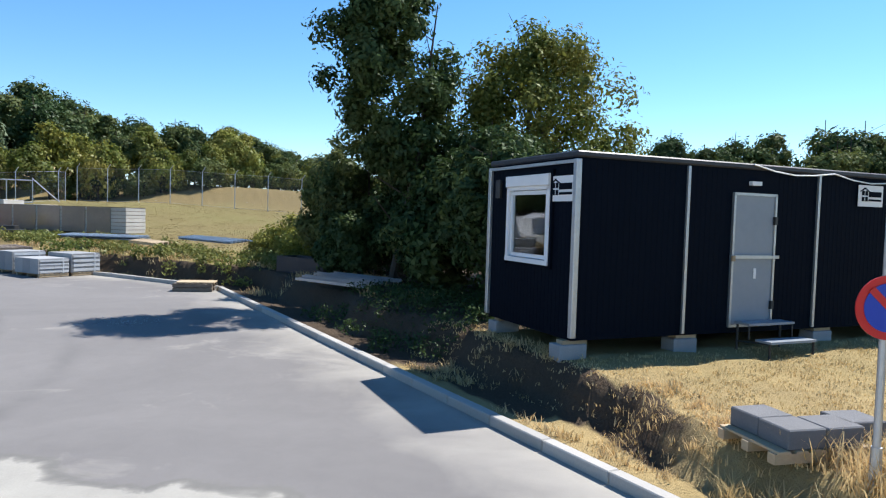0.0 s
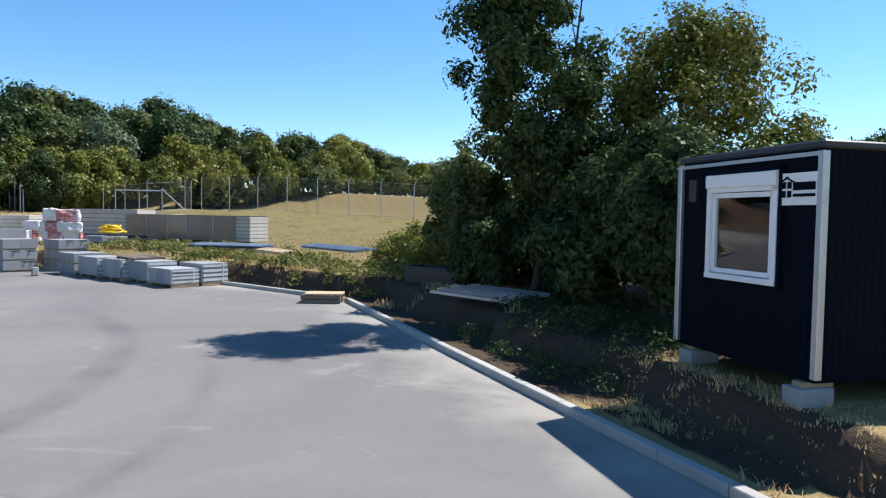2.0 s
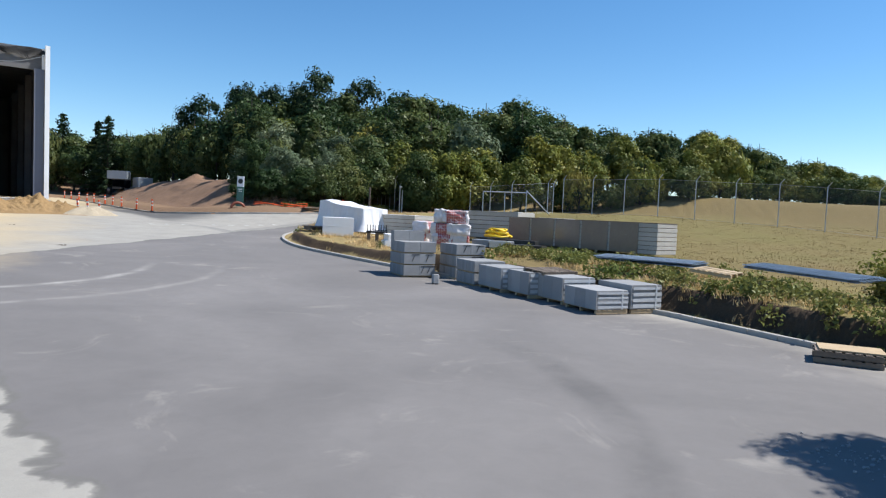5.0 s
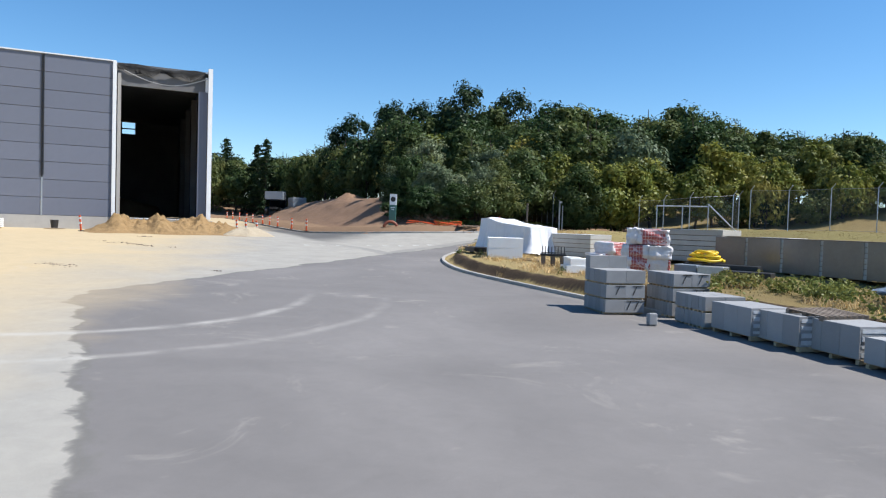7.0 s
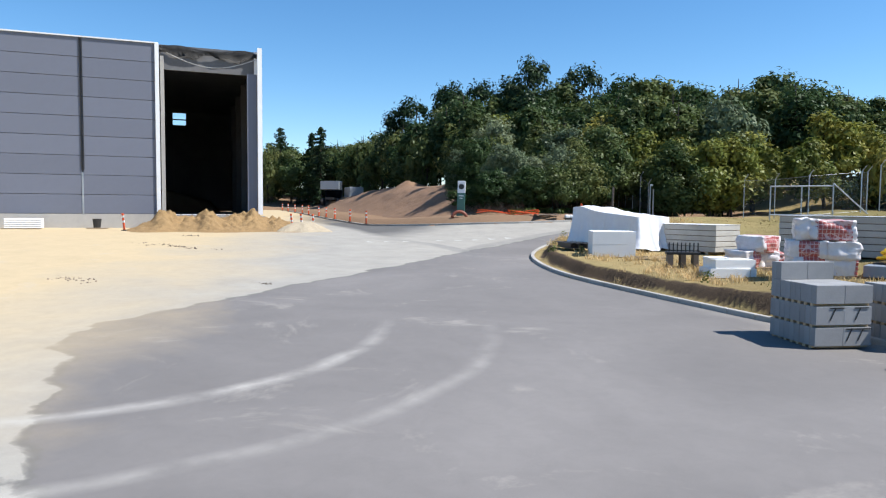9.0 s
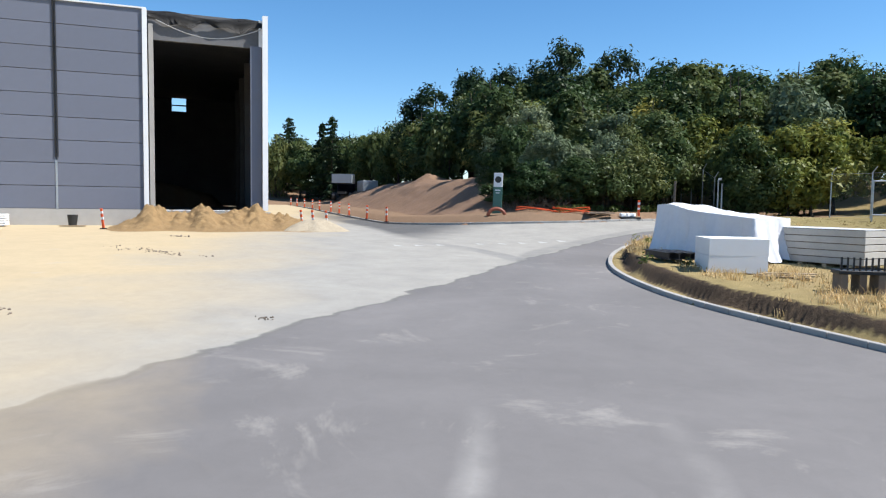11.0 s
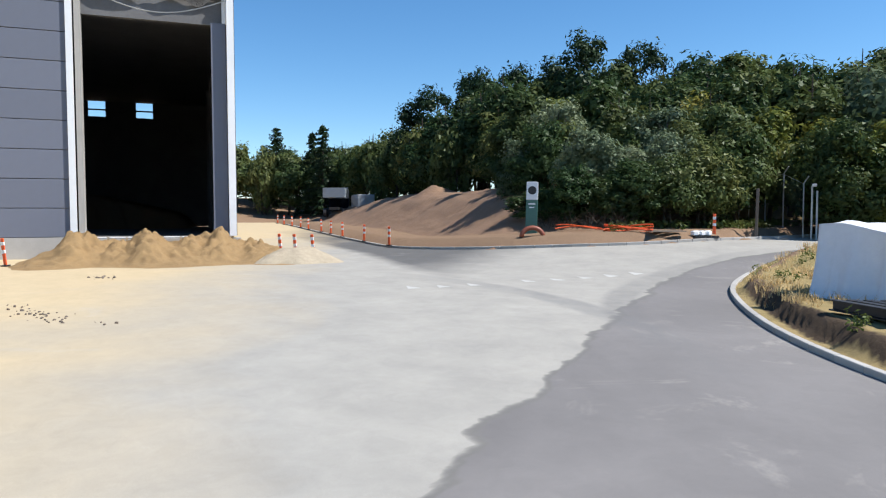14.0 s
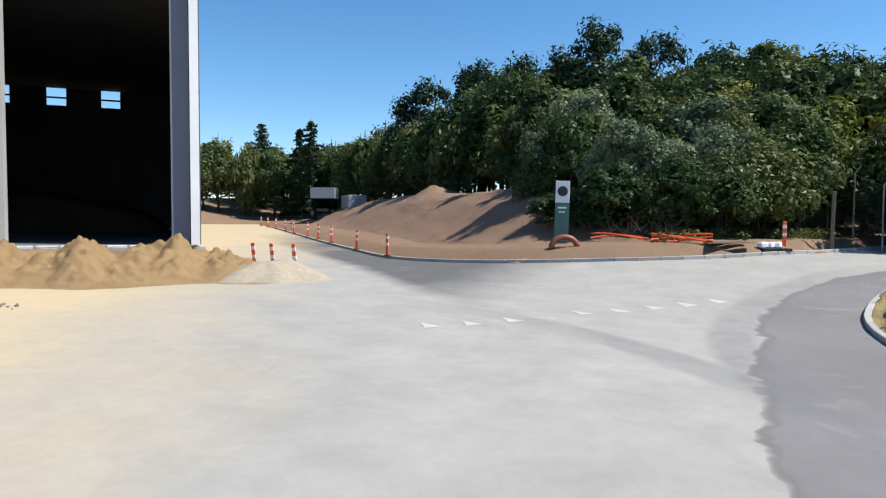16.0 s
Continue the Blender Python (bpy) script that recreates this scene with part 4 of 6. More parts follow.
def heap(name, x, y, lx, ly, h, rz, material, label, category, seed, lumps=0.25, n=46):
    """A loose heap of uneven outline."""
    ax = np.linspace(-1, 1, n)
    U, V = np.meshgrid(ax, ax)
    r = np.hypot(U, V)
    ang = np.arctan2(V, U)
    edge = 0.85 + 0.08 * np.sin(3 * ang + seed) + 0.05 * np.sin(7 * ang + 2 * seed)
    prof = np.clip(1 - r / edge, 0, 1)
    prof = prof ** 0.85
    X, Y = U * lx / 2, V * ly / 2
    rgh = lumps * (wave(X, Y, 2.2, seed) * 0.5 + wave(X, Y, 5.5, seed + 1) * 0.25 + wave(X, Y, 11, seed + 3) * 0.1)
    Zh = h * np.minimum(prof * 1.35, 0.9 + 0.1 * prof) * (1 + rgh) - 0.06
    c, s = math.cos(radians(rz)), math.sin(radians(rz))
    base = gz(x + X * c - Y * s, y + X * s + Y * c) - gzf(x, y)
    i = np.arange(n * n).reshape(n, n)
    q = np.stack([i[:-1, :-1], i[:-1, 1:], i[1:, 1:], i[1:, :-1]], -1).reshape(-1, 4)
    ob = new(name, mesh_data(name, np.c_[X.ravel(), Y.ravel(), (Zh + base).ravel()], q.tolist(), material, True))
    ob.matrix_basis = pose(x, y, gzf(x, y), 0, 0, rz)
    return tagged(ob, label, category)


def hpt(a, out):
    return HL + HU * a - HV * out


def sand_ridge():
    n, m_ = 130, 56
    A, O = np.meshgrid(np.linspace(-2.2, 9.4, n), np.linspace(-0.1, 5.6, m_))
    X, Y = HL[0] + HU[0] * A - HV[0] * O, HL[1] + HU[1] * A - HV[1] * O
    hump = 0.92 + 0.2 * np.sin(A * 2.35 + 1.2) + 0.12 * np.sin(A * 4.6 + 0.4)
    along = sstep(-2.2, 0.4, A) * (1 - sstep(6.6, 9.3, A))
    across = sstep(5.4, 1.6, O + 0.35 * np.sin(A * 1.3)) * (0.6 + 0.4 * sstep(-0.1, 1.2, O))
    hgt = 1.0 * hump * along * across
    rough = np.array([noise.fractal((float(x) * 1.5, float(y) * 1.5, 0.3), 0.7, 2.2, 5) for x, y in zip(X.ravel(), Y.ravel())]).reshape(X.shape)
    clod = np.array([noise.noise((float(x) * 4.2, float(y) * 4.2, 5.0)) for x, y in zip(X.ravel(), Y.ravel())]).reshape(X.shape)
    hgt = hgt * (1 + 0.3 * rough) + 0.26 * clod * np.clip(hgt, 0, 1) - 0.04
    Zs = gz(X, Y) + hgt
    i = np.arange(X.size).reshape(X.shape)
    q = np.stack([i[:-1, :-1], i[:-1, 1:], i[1:, 1:], i[1:, :-1]], -1).reshape(-1, 4)
    ob = new("sand_heap", mesh_data("sand_heap", np.c_[X.ravel(), Y.ravel(), Zs.ravel()], q.tolist(), M_SAND, True))
    tagged(ob, "lumpy heap of yellow sand tipped before the gateway", "sand heap")


sand_ridge()
p = hpt(8.6, 3.6)
heap("gravel_heap", p[0], p[1], 4.6, 3.6, 0.65, HROT, M_GRAVEL, "low heap of pale gravel beside the sand", "gravel pile", 3.0, 0.2)


# ---- soil mound beside the far road ----
def mound():
    n, mlen = 140, 56.0
    d = np.array([-0.766, 0.643])
    nrm = np.array([0.643, 0.766])
    a0 = np.array([-32.0, 51.6])
    us, vs = np.linspace(0, 1, n), np.linspace(0, 1, 60)
    U, V = np.meshgrid(us, vs)
    X = a0[0] + d[0] * U * mlen + nrm[0] * V * 17
    Y = a0[1] + d[1] * U * mlen + nrm[1] * V * 17
    top = 3.3 * sstep(-0.02, 0.15, U) * (1 - 0.3 * sstep(0.5, 1.0, U))
    prof = sstep(0.05, 0.50, V) * (1 - 0.25 * sstep(0.6, 1.0, V))
    hgt = top * prof * (1 + 0.05 * wave(X, Y, 0.6)) + 0.09 * wave(X, Y, 1.7, 2) * prof + 0.05 * wave(X, Y, 5, 1) * sstep(0.02, 0.1, V)
    hgt = hgt + 0.75 * np.exp(-(((U - 0.48) / 0.022) ** 2 + ((V - 0.5) / 0.08) ** 2))
    Zm = gz(X, Y) + hgt - 0.14 + 0.24 * sstep(0.05, 0.12, V)
    Zm = np.where((V <= 0) | (V >= 1) | (U <= 0) | (U >= 1), gz(X, Y) - 0.3, Zm)
    i = np.arange(X.size).reshape(X.shape)
    q = np.stack([i[:-1, :-1], i[:-1, 1:], i[1:, 1:], i[1:, :-1]], -1).reshape(-1, 4)
    me = mesh_data("soil_mound", np.c_[X.ravel(), Y.ravel(), Zm.ravel()], q.tolist(), M_SOIL, True)
    tagged(new("soil_mound", me), "long graded bank of bare brown soil beside the road", "soil mound", kind="structure")


mound()

# ---- the cabin ----
CX, CY, CROT = 8.23, 4.91, 1.5
CW, CL, CH = 2.5, 9.2, 2.55
cabin = empty("site_cabin", pose(CX, CY, 0.47, 0, 0, CROT), "dark navy site cabin with galvanised corner strips on concrete blocks", "site cabin")


def cpart(name, items, material, label="", parent=None, bevel=0.0):
    return boxes(name, items, material, parent or cabin, label, bevel)


WY0, WY1, WZ0, WZ1 = 0.60, 1.88, 1.00, 2.34
T = 0.06
# end wall with a window opening, ribbed
cpart("end_wall", [((T / 2, WY0 / 2, CH / 2), (T, WY0, CH)), ((T / 2, (WY1 + CW) / 2, CH / 2), (T, CW - WY1, CH)), ((T / 2, (WY0 + WY1) / 2, WZ0 / 2), (T, WY1 - WY0, WZ0)), ((T / 2, (WY0 + WY1) / 2, (WZ1 + CH) / 2), (T, WY1 - WY0, CH - WZ1))], M_CAB)
bm = bmesh.new()
for k in range(int(CW / 0.1)):
    yy = 0.05 + k * 0.1
    if WY0 - 0.06 < yy < WY1 + 0.06:
        box(bm, (-0.001, yy, WZ0 / 2), (0.004, 0.06, WZ0 - 0.06))
    else:
        box(bm, (-0.001, yy, CH / 2), (0.004, 0.06, CH - 0.06))
part("rib", bm, M_CAB, cabin)
D0, D1, DZ0, DZ1 = 2.85, 3.75, 0.10, 2.16
cpart("front_wall", [((D0 / 2 + 0.03, T / 2, CH / 2), (D0 - 0.06, T, CH)), (((D1 + CL) / 2, T / 2, CH / 2), (CL - D1, T, CH)), (((D0 + D1) / 2, T / 2, (DZ1 + CH) / 2), (D1 - D0, T, CH - DZ1)), (((D0 + D1) / 2, T / 2, DZ0 / 2), (D1 - D0, T, DZ0))], M_CAB)
bm = bmesh.new()
for k in range(int(CL / 0.1)):
    xx = 0.05 + k * 0.1
    if D0 - 0.06 < xx < D1 + 0.06:
        continue
    box(bm, (xx, -0.001, CH / 2), (0.06, 0.004, CH - 0.06))
part("rib", bm, M_CAB, cabin)
cpart("back_wall", [((CL / 2, CW - T / 2, CH / 2), (CL - 0.12, T, CH))], M_CAB)
cpart("end_wall", [((CL - T / 2, CW / 2, CH / 2), (T, CW, CH))], M_CAB)
cpart("floor_frame", [((CL / 2, CW / 2, 0.05), (CL - 0.1, CW - 0.1, 0.12))], M_BLACK)
cpart("roof", [((CL / 2, CW / 2, CH + 0.03), (CL + 0.06, CW + 0.08, 0.09))], M_CABROOF, "", None, 0.02)
cpart("eaves_strip", [((-0.035, CW / 2, CH - 0.07), (0.03, CW + 0.02, 0.045))], M_GALV)
for x, y in ((0.0, -0.012), (-0.012, CW)):
    cpart("corner_strip", [((x, y, CH / 2), (0.09, 0.09, CH - 0.08))], M_GALV, "", None, 0.01)
for x in (1.95, 4.7, 7.4):
    cpart("joint_strip", [((x, -0.02, CH / 2), (0.05, 0.04, CH - 0.06))], M_GALV)
# window
wm = cpart("window", [((-0.012, (WY0 + WY1) / 2, WZ0 + 0.03), (0.10, WY1 - WY0, 0.07)), ((-0.012, (WY0 + WY1) / 2, WZ1 - 0.20), (0.08, WY1 - WY0, 0.06)), ((-0.012, WY0 + 0.04, (WZ0 + WZ1) / 2), (0.08, 0.08, WZ1 - WZ0)), ((-0.012, WY1 - 0.04, (WZ0 + WZ1) / 2), (0.08, 0.08, WZ1 - WZ0))], M_WHITE, "white plastic window frame")
cpart("shutter_box", [((-0.03, (WY0 + WY1) / 2, WZ1 - 0.09), (0.11, WY1 - WY0, 0.17))], M_WHITE, "", wm, 0.01)
cpart("sash", [((0.005, WY0 + 0.115, (WZ0 + WZ1 - 0.16) / 2), (0.05, 0.06, WZ1 - WZ0 - 0.34)), ((0.005, WY1 - 0.115, (WZ0 + WZ1 - 0.16) / 2), (0.05, 0.06, WZ1 - WZ0 - 0.34)), ((0.005, (WY0 + WY1) / 2, WZ0 + 0.105), (0.05, WY1 - WY0 - 0.2, 0.06)), ((0.005, (WY0 + WY1) / 2, WZ1 - 0.27), (0.05, WY1 - WY0 - 0.2, 0.06))], M_WHITE, "", wm)
pane = cpart("pane", [((0.015, (WY0 + WY1) / 2, (WZ0 + WZ1 - 0.16) / 2), (0.012, WY1 - WY0 - 0.26, WZ1 - WZ0 - 0.40))], M_GLASS, "", wm)
pane.visible_shadow = False
cpart("outer_reveal", [((-0.02, WY0 - 0.035, (WZ0 + WZ1) / 2), (0.05, 0.05, WZ1 - WZ0 + 0.1)), ((-0.02, WY1 + 0.035, (WZ0 + WZ1) / 2), (0.05, 0.05, WZ1 - WZ0 + 0.1)), ((-0.02, (WY0 + WY1) / 2, WZ1 + 0.03), (0.05, WY1 - WY0 + 0.12, 0.05))], M_CAB, "", wm)
cpart("inner_table", [((0.9, 1.3, 0.75), (0.7, 1.6, 0.04)), ((0.9, 1.3, 0.38), (0.06, 0.06, 0.74))], M_WOOD)


def emblem(parent, m):
    """Small company board: a white plate with a plain house-shaped mark and bars in place of the wording."""
    bm = bmesh.new()
    box(bm, (0, 0, 0), (0.62, 0.012, 0.36))
    plate = part("sign_plate", bm, M_WHITE, parent, "white sign plate with a dark mark and bars", m=m)
    bm = bmesh.new()
    for k in range(4):
        box(bm, (-0.20 + 0.085 * (k % 2), -0.011, -0.055 + 0.10 * (k // 2)), (0.06, 0.006, 0.075))
    box(bm, (-0.205, -0.011, 0.105), (0.15, 0.006, 0.02), 0, 0, 0, -25)
    box(bm, (-0.11, -0.011, 0.105), (0.15, 0.006, 0.02), 0, 0, 0, 25)
    part("mark", bm, M_CAB, plate)
    bm = bmesh.new()
    box(bm, (0.10, -0.011, 0.03), (0.32, 0.006, 0.09))
    box(bm, (0.10, -0.011, -0.07), (0.32, 0.006, 0.035))
    part("bars", bm, M_CAB, plate)


emblem(cabin, pose(-0.03, 0.31, 2.11, 0, 0, -90))
emblem(cabin, pose(5.95, -0.03, 2.23))
# door
door = cpart("door", [(((D0 + D1) / 2, 0.0, (DZ0 + DZ1) / 2), (D1 - D0 - 0.06, 0.05, DZ1 - DZ0 - 0.05))], M_DOOR, "grey steel door with a bar across", None, 0.008)
cpart("door_frame", [((D0 + 0.015, -0.015, (DZ0 + DZ1) / 2), (0.04, 0.06, DZ1 - DZ0)), ((D1 - 0.015, -0.015, (DZ0 + DZ1) / 2), (0.04, 0.06, DZ1 - DZ0)), (((D0 + D1) / 2, -0.015, DZ1 - 0.01), (D1 - D0, 0.06, 0.04)), (((D0 + D1) / 2, -0.015, DZ0 + 0.01), (D1 - D0, 0.06, 0.04))], M_GALV, "", door)
cpart("locking_bar", [(((D0 + D1) / 2, -0.06, 1.18), (1.02, 0.03, 0.05))], M_GALV, "", door)
cpart("padlock", [((D0 - 0.02, -0.09, 1.16), (0.07, 0.04, 0.09))], M_WOOD, "brass padlock", door, 0.01)
cpart("hinge", [((D1 - 0.03, -0.05, 1.75), (0.05, 0.05, 0.13))], M_BLACK, "", door)
cpart("hinge", [((D1 - 0.03, -0.05, 0.42), (0.05, 0.05, 0.13))], M_BLACK, "", door)
cpart("notice", [((D0 + 0.5, -0.03, 0.92), (0.05, 0.006, 0.16))], M_WHITE, "", door)
cpart("lamp", [((D0 + 0.42, -0.04, 2.32), (0.20, 0.07, 0.06))], M_WHITE, "small white lamp over the door")
cpart("wall_vent", [((-0.03, CW - 0.30, 2.15), (0.04, 0.16, 0.30))], M_BLACK)
# cable along the roof
bm = bmesh.new()
pts = [(3.2 + 0.45 * k, -0.06, CH + 0.06 - 0.10 * abs(math.sin(k * 0.8)) - 0.012 * k) for k in range(13)]
tube(bm, pts, 0.012, 5)
part("cable", bm, M_WHITE, cabin, "thin pale cable sagging along the eaves")


def block_foot(x, y, parent=None):
    m = pose(CX, CY, 0, 0, 0, CROT) @ Vector((x, y, 0))
    z = gh(m.x, m.y)
    ob = empty("foundation_block", pose(m.x, m.y, z, 0, 0, CROT), "grey concrete block with a wooden packer under the cabin", "concrete block", "cabin blocks")
    h = 0.47 - z - 0.06
    boxes("block", [((0, 0, h / 2 - 0.03), (0.45, 0.28, h + 0.06))], M_BLOCK, ob, "", 0.01)
    boxes("packer", [((0.06, 0, h + 0.028), (0.4, 0.16, 0.056))], M_WOOD, ob)


for x, y in ((0.05, 0.14), (2.05, 0.14), (5.0, 0.14), (7.9, 0.14), (0.2, CW - 0.2), (2.4, CW - 0.2), (5.0, CW - 0.2), (7.9, CW - 0.2)):
    block_foot(x, y)
sp = pose(CX, CY, 0, 0, 0, CROT) @ Vector(((D0 + D1) / 2 + 0.06, -0.5, 0))
steps = empty("door_steps", pose(sp.x, sp.y, gh(sp.x, sp.y), 0, 0, CROT), "two-tread grey metal steps before the cabin door", "steps")
boxes("tread", [((0, 0.24, 0.42), (0.95, 0.28, 0.035))], M_DOOR, steps)
boxes("tread", [((0.05, -0.12, 0.2), (0.95, 0.28, 0.035))], M_DOOR, steps)
for x in (-0.45, 0.45):
    bm = bmesh.new()
    rod(bm, (x, 0.34, -0.05), (x, 0.34, 0.42), 0.018)
    rod(bm, (x, 0.12, 0.2), (x, 0.12, 0.42), 0.014)
    rod(bm, (x + 0.05, -0.22, -0.05), (x + 0.05, -0.22, 0.2), 0.018)
    rod(bm, (x, 0.34, 0.14), (x + 0.05, -0.22, 0.18), 0.014)
    part("leg", bm, M_BLACK, steps)


# ---- storage beside the yard ----
def pallet(parent, w, d, z=0.0, material=None, x=0.0, y=0.0):
    """Deck boards and bearers as parts; returns the height of the deck."""
    material = material or M_WOOD
    for k in range(3):
        boxes("bearer", [((x, y + (k - 1) * (d / 2 - 0.06), z + 0.055), (w, 0.09, 0.09))], material, parent)
    n = max(5, int(w / 0.16))
    for k in range(n):
        boxes("deck_board", [((x - w / 2 + (k + 0.5) * w / n, y, z + 0.111), (w / n * 0.68, d, 0.022))], material, parent)
    return z + 0.122


M_CLEAR = mat("pale_stretch_film", (0.62, 0.64, 0.66), (0.46, 0.48, 0.50), 0.25, big=4, fine=12, bump=0.4, depth=0.02, spec=0.6)
STACK_ROT = 38.0


def at_corner(x, y, w, d, rot):
    """Middle of a w by d footprint from its nearest corner."""
    c, s = math.cos(radians(rot)), math.sin(radians(rot))
    return x + c * w / 2 - s * d / 2, y + s * w / 2 + c * d / 2


def paver_stack(x, y, w, d, layers, lh, seed, label, rot=STACK_ROT, wrap=True):
    cx, cy = at_corner(x, y, w, d, rot)
    r = random.Random(seed)
    ob = empty("paver_stack", pose(cx, cy, gzf(cx, cy), 0, 0, rot), label, "paver stack", "stacks of concrete pavers")
    z = pallet(ob, w, d, 0.0)
    for k in range(layers):
        bm = bmesh.new()
        ox, oy = r.uniform(-0.012, 0.012), r.uniform(-0.012, 0.012)
        for j in range(2):
            box(bm, (ox + (j - 0.5) * w / 2, oy, z + lh * (k + 0.5)), (w / 2 - 0.004, d - 0.02, lh - 0.003), r.uniform(-0.25, 0.25), 0.002)
        part("paver_layer", bm, M_PAVER, ob)
    hh = lh * layers
    for j in range(3):
        boxes("end_slab", [((-w / 2 - 0.018, (j - 1) * d / 3, z + hh / 2), (0.034, d / 3 - 0.004, hh - 0.004))], M_PAVER, ob, "", 0.003)
    if wrap:
        for j in range(4):
            boxes("film_band", [((0.01, -d / 2 - 0.006, z + hh * (0.14 + 0.24 * j)), (w - 0.03, 0.006, hh * r.uniform(0.09, 0.16)), r.uniform(-1, 1))], M_CLEAR, ob)
        boxes("film_band", [((0.3 * w, -d / 2 - 0.012, z + hh / 2), (0.05, 0.006, hh * 1.0))], M_CLEAR, ob)
    return ob, z + lh * layers


def block_stack(x, y, w, d, tiers, seed, label, rot=STACK_ROT, loose=0):
    cx, cy = at_corner(x, y, w, d, rot)
    r = random.Random(seed)
    ob = empty("block_stack", pose(cx, cy, gzf(cx, cy), 0, 0, rot), label, "block stack", "stacks of concrete kerb blocks")
    z, h = 0.0, 0.36
    for t in range(tiers):
        pal = boxes("slat_base", [((0, (k - 3) * d / 7.4, z + 0.025), (w, 0.08, 0.05)) for k in range(7)], M_WOOD, ob)
        z += 0.05
        n = 9
        bm = bmesh.new()
        box(bm, (0, 0, 0), (w / 2 - 0.004, d / n - 0.003, h - 0.004), 0, 0.004)
        me = finish("kerb_block", bm, M_BLOCK)
        for j in range(n):
            for i in range(2):
                b = new("kerb_block", me)
                b.parent = ob
                b.matrix_basis = pose((i - 0.5) * w / 2 + r.uniform(-0.006, 0.006), -d / 2 + (j + 0.5) * d / n, z + h / 2, 0, 0, r.uniform(-0.3, 0.3))
        for u in ((-0.2, 0.24), (), (0.1, 0.3))[(t + seed) % 3]:
            bm = bmesh.new()
            box(bm, (u * w, -d / 2 - 0.008, z + h * 0.6), (0.022, 0.006, h * 0.75), 0, 0, 0, 24)
            box(bm, (u * w + 0.08, -d / 2 - 0.008, z + h - 0.03), (0.30, 0.006, 0.022))
            part("strap", bm, M_BLACK, ob)
        z += h
    for k in range(loose):
        b = new("kerb_block", me)
        b.parent = ob
        b.matrix_basis = pose(w / 4 - (k % 2) * w / 2, d / 2 - (k // 2 + 0.5) * d / 9, z + h / 2, 0, 0, 0)
    return ob


paver_stack(-0.89, 22.60, 1.0, 1.42, 7, 0.072, 1, "low banded stack of grey concrete pavers on a pallet")
paver_stack(0.0, 23.30, 1.0, 1.42, 9, 0.072, 2, "banded stack of grey concrete pavers beside the low one")
ob3, top3 = paver_stack(-1.84, 23.80, 1.08, 1.48, 9, 0.072, 3, "tall stack of grey pavers under a loose wooden pallet")
paver_stack(-2.86, 24.58, 1.08, 1.48, 9, 0.072, 4, "banded stack of grey concrete pavers on the asphalt")
paver_stack(-3.80, 25.40, 1.08, 1.48, 9, 0.072, 5, "banded stack of grey pavers next to the blocks")
block_stack(-4.90, 26.6, 1.15, 1.35, 2, 6, "two tiers of grey concrete blocks on slats")
block_stack(-5.85, 28.1, 1.15, 1.4, 3, 7, "three tiers of grey concrete blocks, strapped on slats")
block_stack(-7.55, 27.4, 1.2, 1.4, 3, 8, "tall strapped stack of grey concrete blocks", loose=4)
tp = ob3.matrix_basis @ Vector((0.0, 0.75, top3 + 0.005))
ob = empty("pallet", pose(tp.x, tp.y, tp.z - 0.02, 3, 0, STACK_ROT + 6), "weathered wooden pallet lying on the paver stack", "pallet")
pallet(ob, 1.3, 1.0, 0, M_OLDWOOD)
cb = bmesh.new()
box(cb, (0, 0, 0.16), (0.22, 0.26, 0.32), 0, 0.03, -8)
ob = part("concrete_cube", cb, M_BLOCK)
ob.matrix_basis = pose(-6.15, 26.40, gzf(-6.15, 26.40), 0, 0, 25)
tagged(ob, "single tilted grey concrete block on the asphalt", "concrete block")
# pallet with board lying by the kerb corner
ob = empty("pallet", pose(3.82, 19.0, gzf(3.82, 19.0), 0, 0, -14), "dark weathered pallet with a board on the asphalt by the kerb", "pallet")
z = pallet(ob, 1.15, 0.85, 0.0, M_OLDWOOD)
z = pallet(ob, 1.15, 0.85, z, M_OLDWOOD)
boxes("board", [((0.05, 0.02, z + 0.02), (1.1, 0.75, 0.03), 3)], M_WOOD, ob)


def panel_pack(x, y, z, L, W, h, rot, layers, label, film=True, skid=True):
    ob = empty("panel_pack", pose(x, y, z, 0, 0, rot), label, "panel pack", "packs of building panels")
    z0 = 0.1
    for k in range(4):
        boxes("skid", [((-L / 2 + (k + 0.5) * L / 4, 0, 0.05), (0.14, W, 0.1))], M_WOOD, ob)
    lh = (h - z0) / layers
    for k in range(layers):
        boxes("panel", [((0.01 * (k % 2), 0.008 * (k % 3), z0 + lh * (k + 0.5)), (L, W, lh * 0.88))], M_PANEL, ob, "", 0.008)
        boxes("panel_core", [((0, 0, z0 + lh * (k + 0.5)), (L - 0.06, W - 0.06, lh * 0.995))], M_OLDWOOD, ob)
    boxes("cover_sheet", [((0, 0, z0 + h - 0.1 + 0.012), (L + 0.02, W + 0.02, 0.02))], M_OLDWOOD if film else M_WHITE, ob)
    if film:
        for k in range(5):
            boxes("film_band", [((-L / 2 + 0.25 + k * L / 5.2, -W / 2 - 0.012, z0 + (h - z0) / 2), (L / 5.6, 0.008, h - z0 - 0.02))], M_FILM, ob)
        boxes("film_sheet", [((-L / 4, 0, h + 0.03), (1.4, W * 0.8, 0.015))], M_BAGW, ob, "crumpled white film", 0.004)
    return ob


